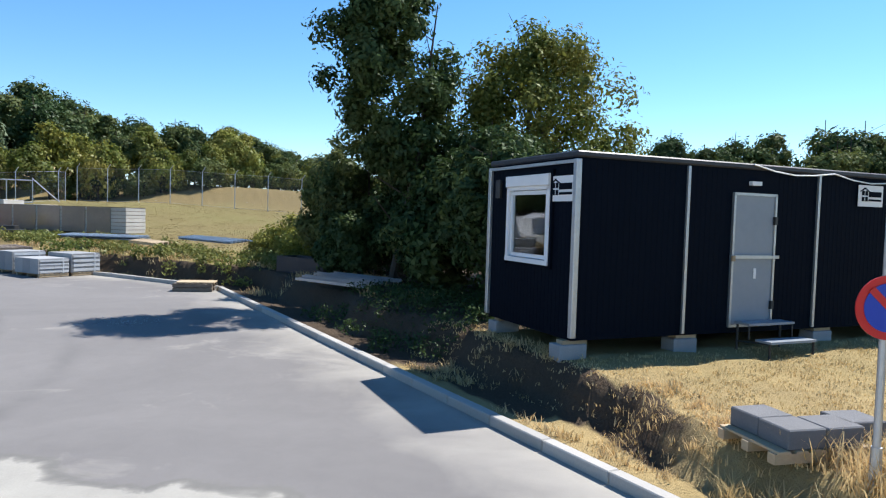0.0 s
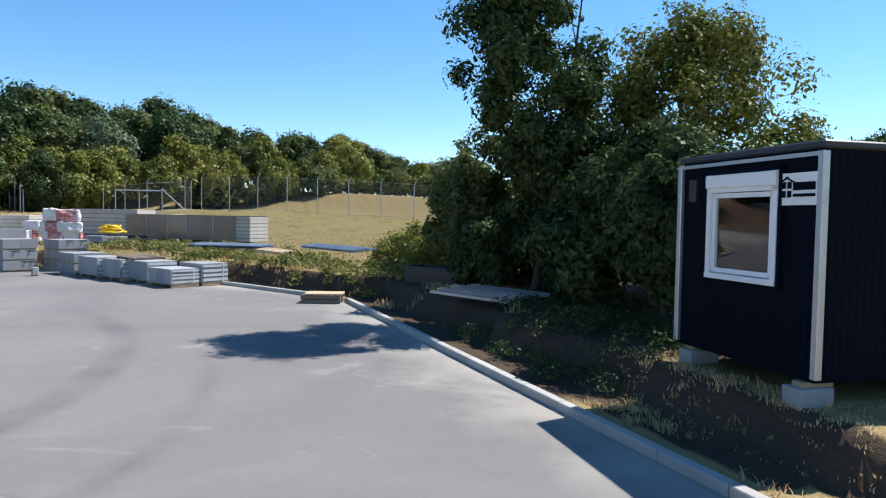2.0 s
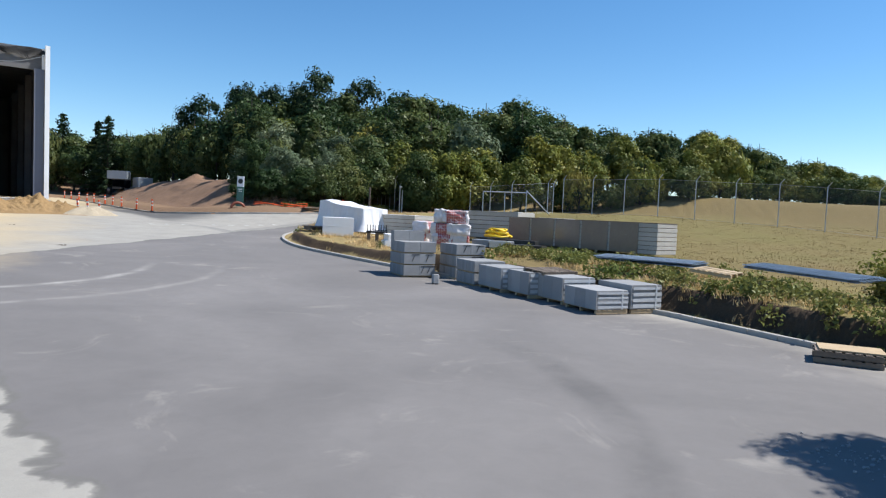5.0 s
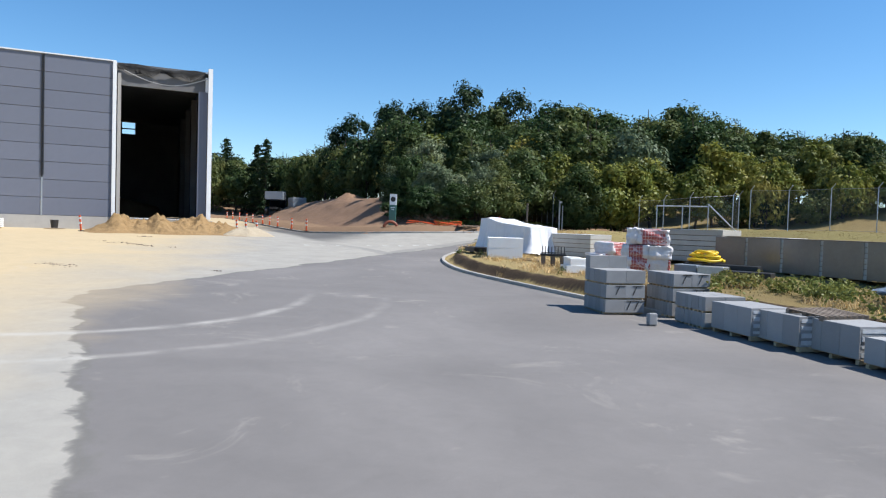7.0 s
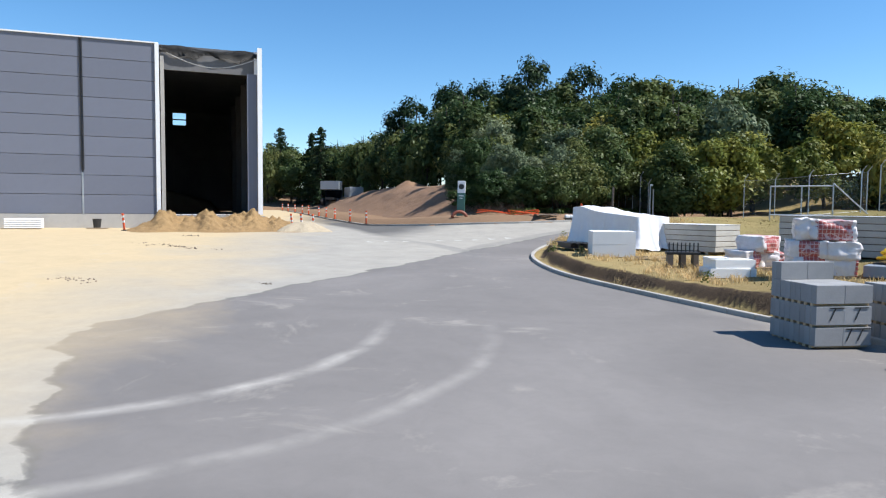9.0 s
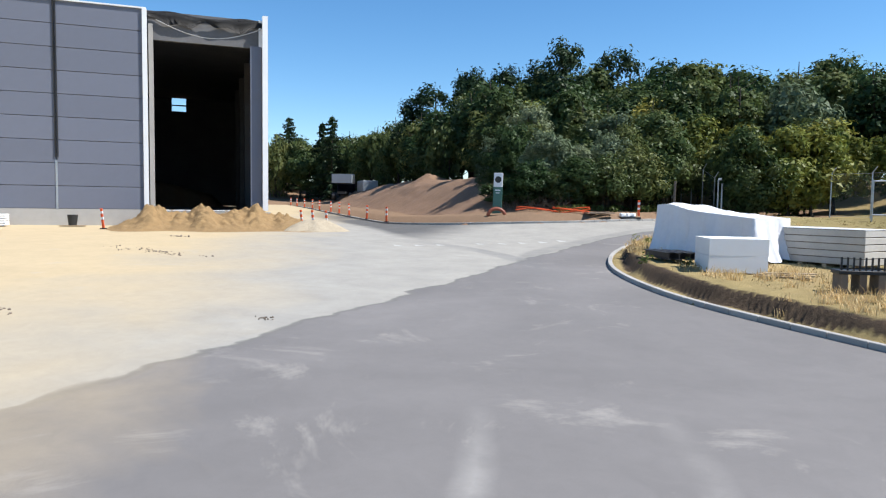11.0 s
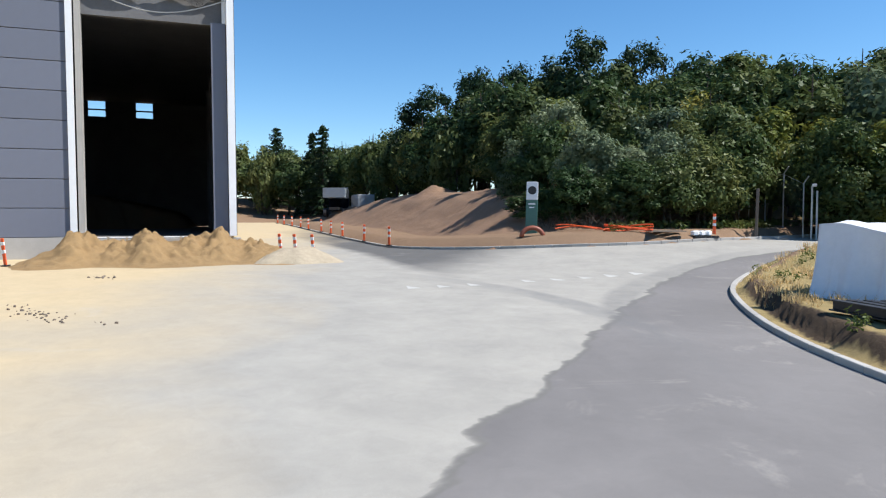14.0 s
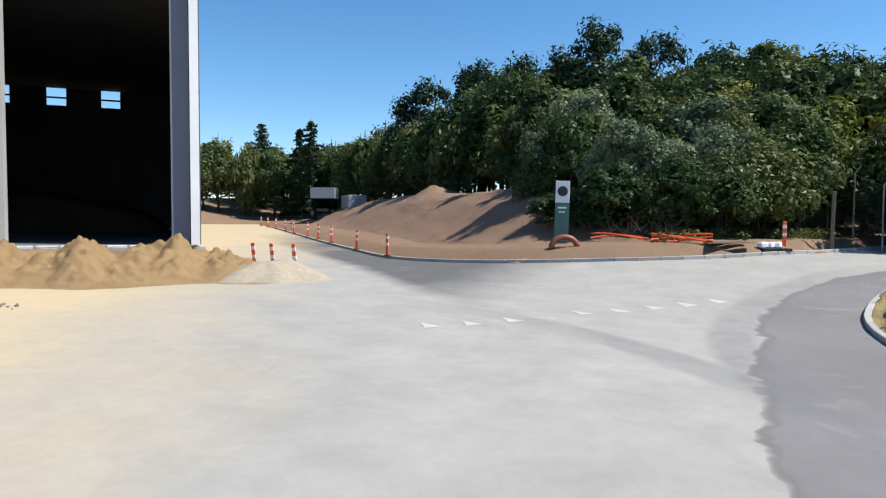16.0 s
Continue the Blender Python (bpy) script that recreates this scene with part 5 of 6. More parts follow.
M_FILM = mat("stretch_film", (0.20, 0.178, 0.15), (0.15, 0.133, 0.112), 0.22, big=1.5, fine=7, bump=0.3, depth=0.02, spec=0.6)
px, py = -1.5, 35.2
panel_pack(px, py, gh(px, py) - 0.02, 7.9, 1.3, 1.32, -39, 7, "long film-wrapped pack of building panels on timber skids")
px, py = -6.8, 41.4
panel_pack(px, py, gh(px, py) - 0.02, 4.2, 1.7, 1.5, -24, 6, "pack of pale panels under a white cover sheet", False)
px, py = -12.4, 43.4
panel_pack(px, py, gh(px, py) - 0.02, 3.2, 1.6, 1.2, -28, 5, "pack of pale panels under a white cover", False)


# ---- tarpaulin-covered pack ----
def tarp_pack(x, y, rot, L, W, h):
    ob = empty("covered_pack", pose(x, y, gh(x, y) - 0.03, 0, 0, rot), "panel pack draped with a shiny white tarpaulin", "covered pack")
    boxes("pack", [((0, 0, h / 2 - 0.22), (L - 0.2, W - 0.2, h - 0.5))], M_PANEL, ob)
    n, m_ = 60, 14
    verts, faces = [], []
    per = 2 * (L + W)
    N = 150
    levels = [(0.0, 1.0), (0.04, 1.02), (0.25, 1.03), (0.5, 1.05), (0.75, 1.08), (1.0, 1.14)]
    for li, (dv, sc) in enumerate(levels):
        for k in range(N):
            s = k / N * per
            if s < L:
                p, nn = (-L / 2 + s, -W / 2), (0, -1)
            elif s < L + W:
                p, nn = (L / 2, -W / 2 + s - L), (1, 0)
            elif s < 2 * L + W:
                p, nn = (L / 2 - (s - L - W), W / 2), (0, 1)
            else:
                p, nn = (-L / 2, W / 2 - (s - 2 * L - W)), (-1, 0)
            fold = (0.10 * math.sin(s * 3.1) + 0.08 * math.sin(s * 7.7 + 1) + 0.045 * math.sin(s * 17) + 0.03 * math.sin(s * 29)) * dv + 0.34 * dv ** 2
            top = h + 0.14 * math.exp(-((p[0] + L * 0.36) / 0.7) ** 2) - 0.34 * (p[0] / L + 0.5)
            zz = top * (1 - dv) + 0.05 * math.sin(s * 5) * (dv > 0.9) + (0.03 if dv > 0.9 else 0)
            verts.append((p[0] + nn[0] * fold, p[1] + nn[1] * fold, zz))
    for li in range(len(levels) - 1):
        for k in range(N):
            a, b = li * N + k, li * N + (k + 1) % N
            faces.append((a, b, b + N, a + N))
    base = len(verts)
    # sagging top
    for j in range(m_ + 1):
        for i in range(n + 1):
            xx, yy = (i / n - 0.5) * L, (j / m_ - 0.5) * W
            top = h + 0.14 * math.exp(-((xx + L * 0.36) / 0.7) ** 2) - 0.34 * (xx / L + 0.5)
            inn = min(i, n - i, 4) / 4 * min(j, m_ - j, 3) / 3
            verts.append((xx, yy, top + 0.003 + inn * (0.04 * math.sin(xx * 6 + yy * 3) + 0.025 * math.sin(xx * 13 - yy * 7))))
    for j in range(m_):
        for i in range(n):
            a = base + j * (n + 1) + i
            faces.append((a, a + 1, a + n + 2, a + n + 1))
    sheet = new("tarpaulin", mesh_data("tarpaulin", verts, faces, M_TARP, True))
    sheet.parent = ob
    return ob


tarp_pack(-15.75, 43.7, -30, 4.1, 1.9, 1.75)


def foam_blocks(x, y, rot, rows, label):
    ob = empty("foam_stack", pose(x, y, gh(x, y) - 0.01, 0, 0, rot), label, "insulation boards", "white insulation blocks")
    for c, s, r in rows:
        boxes("foam_board", [(c, s, r)], M_FOAM, ob, "", 0.003)


foam_blocks(-14.75, 38.9, 24, [((0, 0, 0.24), (1.6, 1.5, 0.478), 0), ((0.005, 0, 0.72), (1.605, 1.505, 0.478), 0.3)], "square stack of bright white foam insulation boards")
foam_blocks(-10.0, 34.5, 30, [((0, 0, 0.14), (1.35, 0.9, 0.27), 0), ((0.05, 0.02, 0.41), (1.2, 0.85, 0.26), 3), ((-0.35, 0, 0.56), (0.55, 0.7, 0.06), -4)], "low pile of white foam offcuts on the grass")
ob = empty("timber_scrap", pose(-13.3, 38.0, gh(-13.3, 38.0), 0, 0, 10), "few weathered boards lying on dry grass", "boards")
for k in range(3):
    boxes("board", [((0.1 * k, 0.22 * k, 0.03 + 0.03 * k), (1.4, 0.14, 0.03), 12 * k - 10)], M_WOOD, ob)

# steel beams and rack
ob = empty("steel_beams", pose(-16.75, 40.6, gh(-16.75, 40.6) + 0.02, 0, 0, -52), "bundle of black steel beams on the grass beside the covered pack", "steel beams")
for k in range(4):
    bm = bmesh.new()
    for dz in (0.0, 0.2):
        box(bm, (0.1 * k, -0.5 + 0.3 * k, 0.1 + dz), (1.7, 0.2, 0.025))
    box(bm, (0.1 * k, -0.5 + 0.3 * k, 0.2), (1.7, 0.02, 0.2))
    part("beam", bm, M_BLACK, ob)
ob = empty("steel_rack", pose(-11.6, 36.2, gh(-11.6, 36.2), 0, 0, 20), "dark comb-shaped steel rack on wooden legs", "rack")
for x in (-0.4, 0.0, 0.4):
    boxes("leg", [((x, 0, 0.2), (0.16, 0.5, 0.46))], M_OLDWOOD, ob, "", 0.01)
boxes("beam", [((0, 0, 0.47), (1.05, 0.55, 0.09))], M_BLACK, ob, "", 0.01)
for k in range(8):
    boxes("tine", [((-0.46 + k * 0.13, -0.2, 0.66), (0.035, 0.035, 0.32))], M_BLACK, ob)
boxes("tine_rail", [((0, -0.2, 0.56), (1.0, 0.03, 0.03))], M_BLACK, ob)


def bag(name, lx, ly, lz, seed, mats, parent, m):
    """A stuffed sack: a rounded box with creases, its film red and white."""
    bm = bmesh.new()
    bmesh.ops.create_cube(bm, size=1.0)
    bmesh.ops.subdivide_edges(bm, edges=bm.edges[:], cuts=11, use_grid_fill=True)
    rr = random.Random(seed)
    for v in bm.verts:
        p = v.co
        q = Vector((p.x, p.y, p.z))
        sph = q.normalized() * 0.62
        v.co = q.lerp(sph, 0.2)
        w_ = 0.12 * noise.fractal(Vector((q.x * 2.4 + seed, q.y * 2.4, q.z * 2.4)), 0.8, 2.1, 4) + 0.02 * math.sin(q.x * 17 + seed)
        v.co *= 1 + w_
        v.co = Vector((v.co.x * lx, v.co.y * ly, v.co.z * lz))
    for f in bm.faces:
        c = f.calc_center_median()
        f.material_index = 0 if abs(c.x / lx) < 0.28 + 0.1 * math.sin(c.y * 9 + seed) else 1
    return part(name, bm, mats, parent, smooth=True, m=m)


def bag_pile(x, y, rot, size, items, label):
    ob = empty("bag_pile", pose(x, y, gh(x, y), 0, 0, rot), label, "insulation bags", "bags of insulation")
    pallet(ob, 1.3, 1.1, 0.0)
    for k, (bx, by, bz, lx, ly, lz, rz, mats) in enumerate(items):
        bag("bag", lx * size, ly * size, lz, k * 1.7 + x, mats, ob, pose(bx * size, by * size, bz, 0, 0, rz))


RW, WR = (M_RED, M_BAGW), (M_BAGW, M_RED)
bag_pile(-7.55, 34.6, 12, 1.0, [(-0.35, 0, 0.36, 0.95, 1.1, 0.52, 3, RW), (0.42, 0, 0.36, 0.8, 1.1, 0.52, -4, WR), (-0.4, 0, 0.82, 1.0, 1.1, 0.5, -3, RW), (0.4, -0.1, 0.80, 0.85, 1.0, 0.5, 5, (M_BAGW, M_BAGW)), (0.15, 0, 1.36, 1.15, 1.0, 0.55, 2, RW), (-0.45, 0, 1.38, 0.6, 1.0, 0.6, -5, (M_BAGW, M_BAGW))], "pile of red and white film-wrapped insulation bags on a pallet")
bag_pile(-9.5, 37.2, 40, 1.0, [(-0.35, 0, 0.38, 0.9, 1.0, 0.55, 10, RW), (0.45, 0.1, 0.36, 0.9, 1.0, 0.52, -14, WR), (0.1, 0, 0.86, 1.1, 1.0, 0.55, 25, RW)], "slumped red and white striped insulation bags on the grass")

# low steel boxes with a yellow hose
ob = empty("steel_boxes", pose(-5.2, 34.5, gh(-5.2, 34.5), 0, 0, -12), "low grey and black steel profiles stacked beside the panels", "steel profiles")
for k, (x, y, w, d, h, mm) in enumerate(((-0.9, 0.1, 0.8, 0.9, 0.32, M_DOOR), (0.0, 0.0, 0.9, 0.8, 0.30, M_GALV), (1.2, -0.2, 1.6, 0.7, 0.2, M_BLACK), (0.1, 0.6, 2.6, 0.5, 0.36, M_BLACK))):
    boxes("profile", [((x, y, h / 2), (w, d, h))], mm, ob, "", 0.012)
hz = gh(-5.55, 35.5)
bm = bmesh.new()
rr = random.Random(4)
turns = 7
loop = []
for k in range(turns * 26):
    a, lvl = k / 26 * 2 * math.pi, k // 26
    rad = 0.46 - 0.05 * (lvl % 3) + 0.05 * math.sin(a * 3 + lvl) - 0.03 * lvl
    loop.append((math.cos(a) * rad * 1.35, math.sin(a) * rad, 0.05 + 0.05 * k / 26 + 0.035 * math.sin(a * 2 + lvl * 2)))
tube(bm, loop, 0.045, 7)
ob = part("yellow_hose", bm, M_YELLOW, smooth=True)
ob.matrix_basis = pose(-5.55, 35.3, hz + 0.34, 0, 0, -12)
tagged(ob, "coil of bright yellow hose lying on steel profiles", "hose")

# loose metal sheets on the bank
def sheets(x, y, rot, L, W, n, label, material, tilt=0.0, lift=0.05):
    ob = empty("metal_sheets", pose(x, y, gh(x, y) + lift, tilt, 0, rot), label, "metal sheets", "metal sheets on the bank")
    r = random.Random(int(x * 10))
    for k in range(n):
        bm = bmesh.new()
        w = W * r.uniform(0.8, 1.0)
        prof = [((q / 24 - 0.5) * w, 0.022 * (1 if (q // 2) % 2 else 0)) for q in range(25)]
        ends = [[bm.verts.new((xx, yy, zz)) for yy, zz in prof] for xx in (-L / 2, L / 2)]
        for q in range(24):
            bm.faces.new((ends[0][q], ends[1][q], ends[1][q + 1], ends[0][q + 1]))
        bmesh.ops.solidify(bm, geom=bm.faces[:], thickness=0.003)
        part("sheet", bm, material, ob, m=pose(r.uniform(-0.15, 0.15), r.uniform(-0.1, 0.1), 0.035 * k, 0, 0, r.uniform(-4, 4)))


sheets(4.65, 25.0, -72, 4.9, 0.95, 3, "pale corrugated metal sheets lying on weeds", M_BLUEGREEN, 6, 0.5)
sheets(0.6, 27.7, -33, 3.5, 1.0, 4, "blue-grey corrugated sheets stacked on the bank", M_BLUEGREEN, 3, 0.42)
ob = empty("pallet", pose(2.35, 25.3, gh(2.35, 25.3) + 0.38, 3, 4, -35), "pale slatted pallet lying among weeds on the bank", "pallet")
pallet(ob, 1.2, 0.8, 0.0)
# gutter profiles and a trough in the shade
ob = empty("steel_gutters", pose(7.2, 13.75, gh(7.2, 13.75) + 0.12, 0, 0, -62), "bundle of shiny galvanised gutter profiles in the shade", "steel profiles")
r = random.Random(3)
for k in range(6):
    bm = bmesh.new()
    box(bm, (0, 0, 0), (2.5, 0.11, 0.012))
    box(bm, (0, -0.055, 0.03), (2.5, 0.012, 0.06))
    box(bm, (0, 0.055, 0.03), (2.5, 0.012, 0.06))
    part("gutter", bm, M_GALV, ob, m=pose(r.uniform(-0.3, 0.3), (k - 2.5) * 0.16, 0.05 + 0.07 * (k % 3), 6 * (k % 3), 0, r.uniform(-5, 5)))
ob = empty("steel_trough", pose(7.15, 18.2, gh(7.15, 18.2), 0, 0, -60), "dark steel trough standing in the shade of the trees", "trough")
boxes("side", [((0, -0.4, 0.28), (2.2, 0.03, 0.5))], M_CABROOF, ob)
boxes("side", [((0, 0.4, 0.28), (2.2, 0.03, 0.5))], M_CABROOF, ob)
boxes("end", [((-1.1, 0, 0.28), (0.03, 0.8, 0.5))], M_CABROOF, ob)
boxes("end", [((1.1, 0, 0.28), (0.03, 0.8, 0.5))], M_CABROOF, ob)
boxes("bottom", [((0, 0, 0.05), (2.2, 0.8, 0.03))], M_CABROOF, ob)

M_DARKBLOCK = mat("dark_concrete", (0.17, 0.17, 0.175), (0.13, 0.13, 0.135), 0.9, big=3, fine=60, bump=0.6)
# block pile on a pallet before the cabin
gx0, gy0 = 8.42, 1.42
ob = empty("block_pile", pose(gx0, gy0, gh(gx0, gy0) - 0.01, 0, 0, -8), "dark grey concrete blocks on a pallet in dry grass", "block pile")
z = pallet(ob, 1.05, 0.8, 0.0)
for k, (x, y) in enumerate(((-0.20, -0.19), (0.20, -0.19), (0.56, -0.08), (-0.20, 0.20))):
    boxes("block", [((x, y, z + 0.09), (0.39, 0.38, 0.18), (0, 1, -3, 2)[k])], M_DARKBLOCK, ob, "", 0.012)

# no-stopping sign
sx, sy = 8.22, 0.5
ob = empty("road_sign", pose(sx, sy, gh(sx, sy), 0, 0, 0), "round blue no-stopping sign with red rim on a grey pole", "road sign")
bm = bmesh.new()
rod(bm, (0, 0, -0.3), (0, 0, 2.35), 0.03, seg=14)
part("pole", bm, M_GALV, ob, smooth=False)
bm = bmesh.new()
rod(bm, (0, 0, -0.1), (0, 0, 0.32), 0.05, 0.04, 14)
part("pole_sleeve", bm, M_GALV, ob)
disc = Matrix.Translation((0, 0, 1.42)) @ pose(0, 0, 0, 0, 0, -24)
for nm, r_, off, mm in (("rim", 0.25, 0.045, M_SIGNRED), ("face", 0.19, 0.052, M_SIGNBLUE)):
    bm = bmesh.new()
    bmesh.ops.create_cone(bm, cap_ends=True, segments=40, radius1=r_, radius2=r_, depth=0.012, matrix=disc @ Matrix.Translation((0, -off, 0)) @ pose(0, 0, 0, 90, 0, 0))
    part(nm, bm, mm, ob)
bm = bmesh.new()
bmesh.ops.create_cube(bm, size=1.0, matrix=disc @ Matrix.Translation((0, -0.060, 0)) @ pose(0, 0, 0, 0, 45, 0) @ Matrix.Diagonal((0.4, 0.006, 0.055, 1)))
part("slash", bm, M_SIGNRED, ob)


# ---- fence round the field ----
def chain_mat():
    m = bpy.data.materials.new("chain_link")
    m.use_nodes = True
    nt = m.node_tree
    b = nt.nodes["Principled BSDF"]
    b.inputs["Base Color"].default_value = (0.35, 0.36, 0.36, 1)
    b.inputs["Metallic"].default_value, b.inputs["Roughness"].default_value = 0.5, 0.5
    b.inputs["Alpha"].default_value = 0.07
    return m


M_CHAIN = chain_mat()


def fence_run(name, pts, label, h=2.5, arm=True):
    ob = empty(name, pose(0, 0, 0), label, "fence")
    bm = bmesh.new()
    rod(bm, (0, 0, -0.4), (0, 0, h), 0.035, seg=8)
    if arm:
        rod(bm, (0, 0, h - 0.02), (0.22, -0.13, h + 0.32), 0.03, seg=8)
    me = finish("post", bm, M_GALV)
    vs = []
    for x, y in pts:
        z = gh(x, y)
        o = new("post", me)
        o.matrix_basis = pose(x, y, z)
        o.parent = ob
        vs.append((x, y, z))
    v, f = [], []
    for k, (x, y, z) in enumerate(vs):
        v += [(x, y, z + 0.05), (x, y, z + h - 0.05)]
        if k:
            f.append((2 * k - 2, 2 * k, 2 * k + 1, 2 * k - 1))
    net = new("netting", mesh_data("netting", v, f, M_CHAIN))
    net.parent = ob
    for zz in (0.08, h - 0.06):
        bm = bmesh.new()
        for a, b in zip(vs, vs[1:]):
            rod(bm, (a[0], a[1], a[2] + zz), (b[0], b[1], b[2] + zz), 0.008, seg=4)
        part("wire", bm, M_GALV, ob)
    return ob


fence_run("field_fence", [tuple(FENCE_A + FENCE_D * 3.0 * k) for k in range(0, 15)], "chain-link fence with cranked steel posts along the field", 3.0)
fence_run("field_fence", [tuple(FENCE_A + np.array([-0.28, -0.96]) * 1.3 * k + np.array([-0.4, 0])) for k in range(1, 3)] + [(-8.6, 61.6), (-10.6, 62.8), (-12.6, 64.0)], "chain-link fence turning towards the gate", 2.6)
fence_run("wood_fence", [(-19.0, 63.6), (-20.0, 65.3), (-21.0, 67.0), (-22.0, 68.7), (-23.0, 70.4), (-24.0, 72.1)], "chain-link fence climbing into the wood", 2.9)
gate = empty("fence_gate", pose(-8.2, 60.4, gh(-8.2, 60.4), 0, 0, 20), "grey steel gate with a slanting brace", "gate")
for a, b in (((-2.6, 0, -0.3), (-2.6, 0, 1.9)), ((1.0, 0, -0.3), (1.0, 0, 2.1)), ((-2.6, 0, 1.85), (1.0, 0, 1.9)), ((1.0, 0, 2.05), (3.3, 0, -0.1)), ((-0.8, 0, -0.3), (-0.8, 0, 1.85)), ((-2.6, 0, 0.1), (1.0, 0, 0.1))):
    bm = bmesh.new()
    rod(bm, a, b, 0.045, seg=8)
    part("rail", bm, M_GALV, gate)

# ---- far side of the junction ----
CONES = [(-38.77, 55.8), (-43.06, 59.37), (-48.27, 63.9), (-51.6, 66.7), (-54.7, 69.3), (-59.2, 72.9), (-62.7, 75.8), (-66.4, 78.7), (-71.2, 82.7), (-76.1, 86.9)]


def delineator(x, y, first=None, lean=0.0):
    if first is not None:
        return copy_thing(first, pose(x, y, gzf(x, y) + 0.1, lean, lean * 0.5, 30))
    ob = empty("delineator_post", pose(x, y, gzf(x, y) + 0.1), "orange and white plastic delineator post on the kerb", "delineator", "delineator posts")
    bm = bmesh.new()
    box(bm, (0, 0, 0.03), (0.30, 0.2, 0.06), 0, 0.015)
    part("foot", bm, M_BLACK, ob)
    bm = bmesh.new()
    box(bm, (0, 0, 0.55), (0.14, 0.05, 1.0), 0, 0.015)
    part("blade", bm, M_ORANGE, ob)
    for z in (0.55, 0.85):
        bm = bmesh.new()
        box(bm, (0, 0, z), (0.145, 0.056, 0.14), 0, 0.01)
        part("band", bm, M_WHITE, ob, "white reflective band")
    return ob


first = None
rr = random.Random(8)
for x, y in CONES:
    o = delineator(x + 0.28, y - 0.28, first, rr.uniform(-4, 4))
    first = first or o
for a, out in ((8.3, 1.2), (8.9, 1.6), (9.6, 2.1), (-1.9, 3.2)):
    p = hpt(a, out)
    o = copy_thing(first, pose(p[0], p[1], gzf(*p), 3, -4, 20))
    o["label"] = "orange and white delineator post standing in the sand"

ob = empty("totem_sign", pose(-30.35, 55.7, gh(-30.35, 55.7) - 0.1, 0, 1.5, 18), "narrow green and white totem sign in bare soil", "sign")
boxes("panel", [((0, 0, 0.85), (0.55, 0.14, 1.7))], M_TOTEM, ob, "green lower panel", 0.01)
boxes("head", [((0, 0, 2.13), (0.55, 0.14, 0.86))], M_WHITE, ob, "white head panel", 0.01)
bm = bmesh.new()
bmesh.ops.create_cone(bm, cap_ends=True, segments=24, radius1=0.2, radius2=0.2, depth=0.012, matrix=pose(0, -0.078, 2.15, 90))
part("mark", bm, M_BLACK, ob)
boxes("bar", [((0, -0.076, 1.5), (0.34, 0.01, 0.07))], M_WHITE, ob)
boxes("bar", [((0, -0.076, 1.33), (0.24, 0.01, 0.05))], M_WHITE, ob)

# orange conduit, rubble and odds along the kerb
for k, (x, y, rz, n) in enumerate(((-28.2, 56.4, 15, 2), (-25.9, 56.6, 10, 6))):
    ob = empty("conduit_bundle", pose(x, y, gh(x, y), 0, 0, rz), "tangle of orange conduit pipes on the ground", "conduit")
    for j in range(n):
        bm = bmesh.new()
        tube(bm, [((q / 8 - 0.5) * 2.2, 0.2 * math.sin(q / 2 + j * 1.3) + 0.09 * (j - n / 2), 0.08 + 0.07 * (j % 3) + 0.12 * math.sin(q / 8 * 3.1 + j)) for q in range(9)], 0.035)
        part("conduit", bm, M_ORANGE, ob)
ob = empty("drain_pipe", pose(-29.75, 54.4, gh(-29.75, 54.4), 0, 0, 30), "red-brown plastic pipe end sticking out of the soil", "pipe")
bm = bmesh.new()
tube(bm, [(math.cos(math.pi * q / 10) * 0.5, 0, 0.42 * math.sin(math.pi * q / 10) - 0.05) for q in range(11)], 0.11, 10)
part("pipe", bm, M_CLAYPIPE, ob, smooth=True)
wp = empty("wooden_post", pose(-20.9, 60.9, gh(-20.9, 60.9), 0, 1.2, 10), "plain wooden post at the roadside", "post")
boxes("post", [((0, 0, 1.1), (0.13, 0.13, 2.5))], M_OLDWOOD, wp, "", 0.01)
sp_ = empty("steel_posts", pose(-18.6, 62.4, gh(-18.6, 62.4), 0, 0, 0), "two thin grey steel posts with a lamp head", "post")
for x in (0.0, 0.22):
    bm = bmesh.new()
    rod(bm, (x, 0, -0.2), (x, 0, 2.7 - x), 0.05, seg=10)
    part("post", bm, M_GALV, sp_)
boxes("head", [((0.1, -0.1, 2.75), (0.2, 0.2, 0.14))], M_WHITE, sp_, "", 0.02)
o = copy_thing(first, pose(-22.5, 58.9, gh(-22.5, 58.9) + 0.05, 0, 0, 20))
o["label"] = "orange and white delineator post beside rubble at the kerb"
ob = empty("rubble_pallet", pose(-22.9, 58.2, gh(-22.9, 58.2), 0, 0, 40), "dark pallet with white bags and stones at the kerb", "pallet")
pallet(ob, 1.2, 0.8, 0.02, M_BLACK)
for k in range(3):
    boxes("stone", [((-0.4 + 0.35 * k, 0.05 * k, 0.26), (0.3, 0.3, 0.24), 15 * k)], M_FOAM, ob, "", 0.05)
ob = empty("board_pile", pose(-24.3, 56.9, gh(-24.3, 56.9), 0, 0, 40), "flat weathered boards lying at the kerb", "boards")
for k in range(3):
    boxes("board", [((0.0, -0.25 + 0.25 * k, 0.06 + 0.01 * k), (1.7, 0.2, 0.04), 5 * k)], M_OLDWOOD, ob)

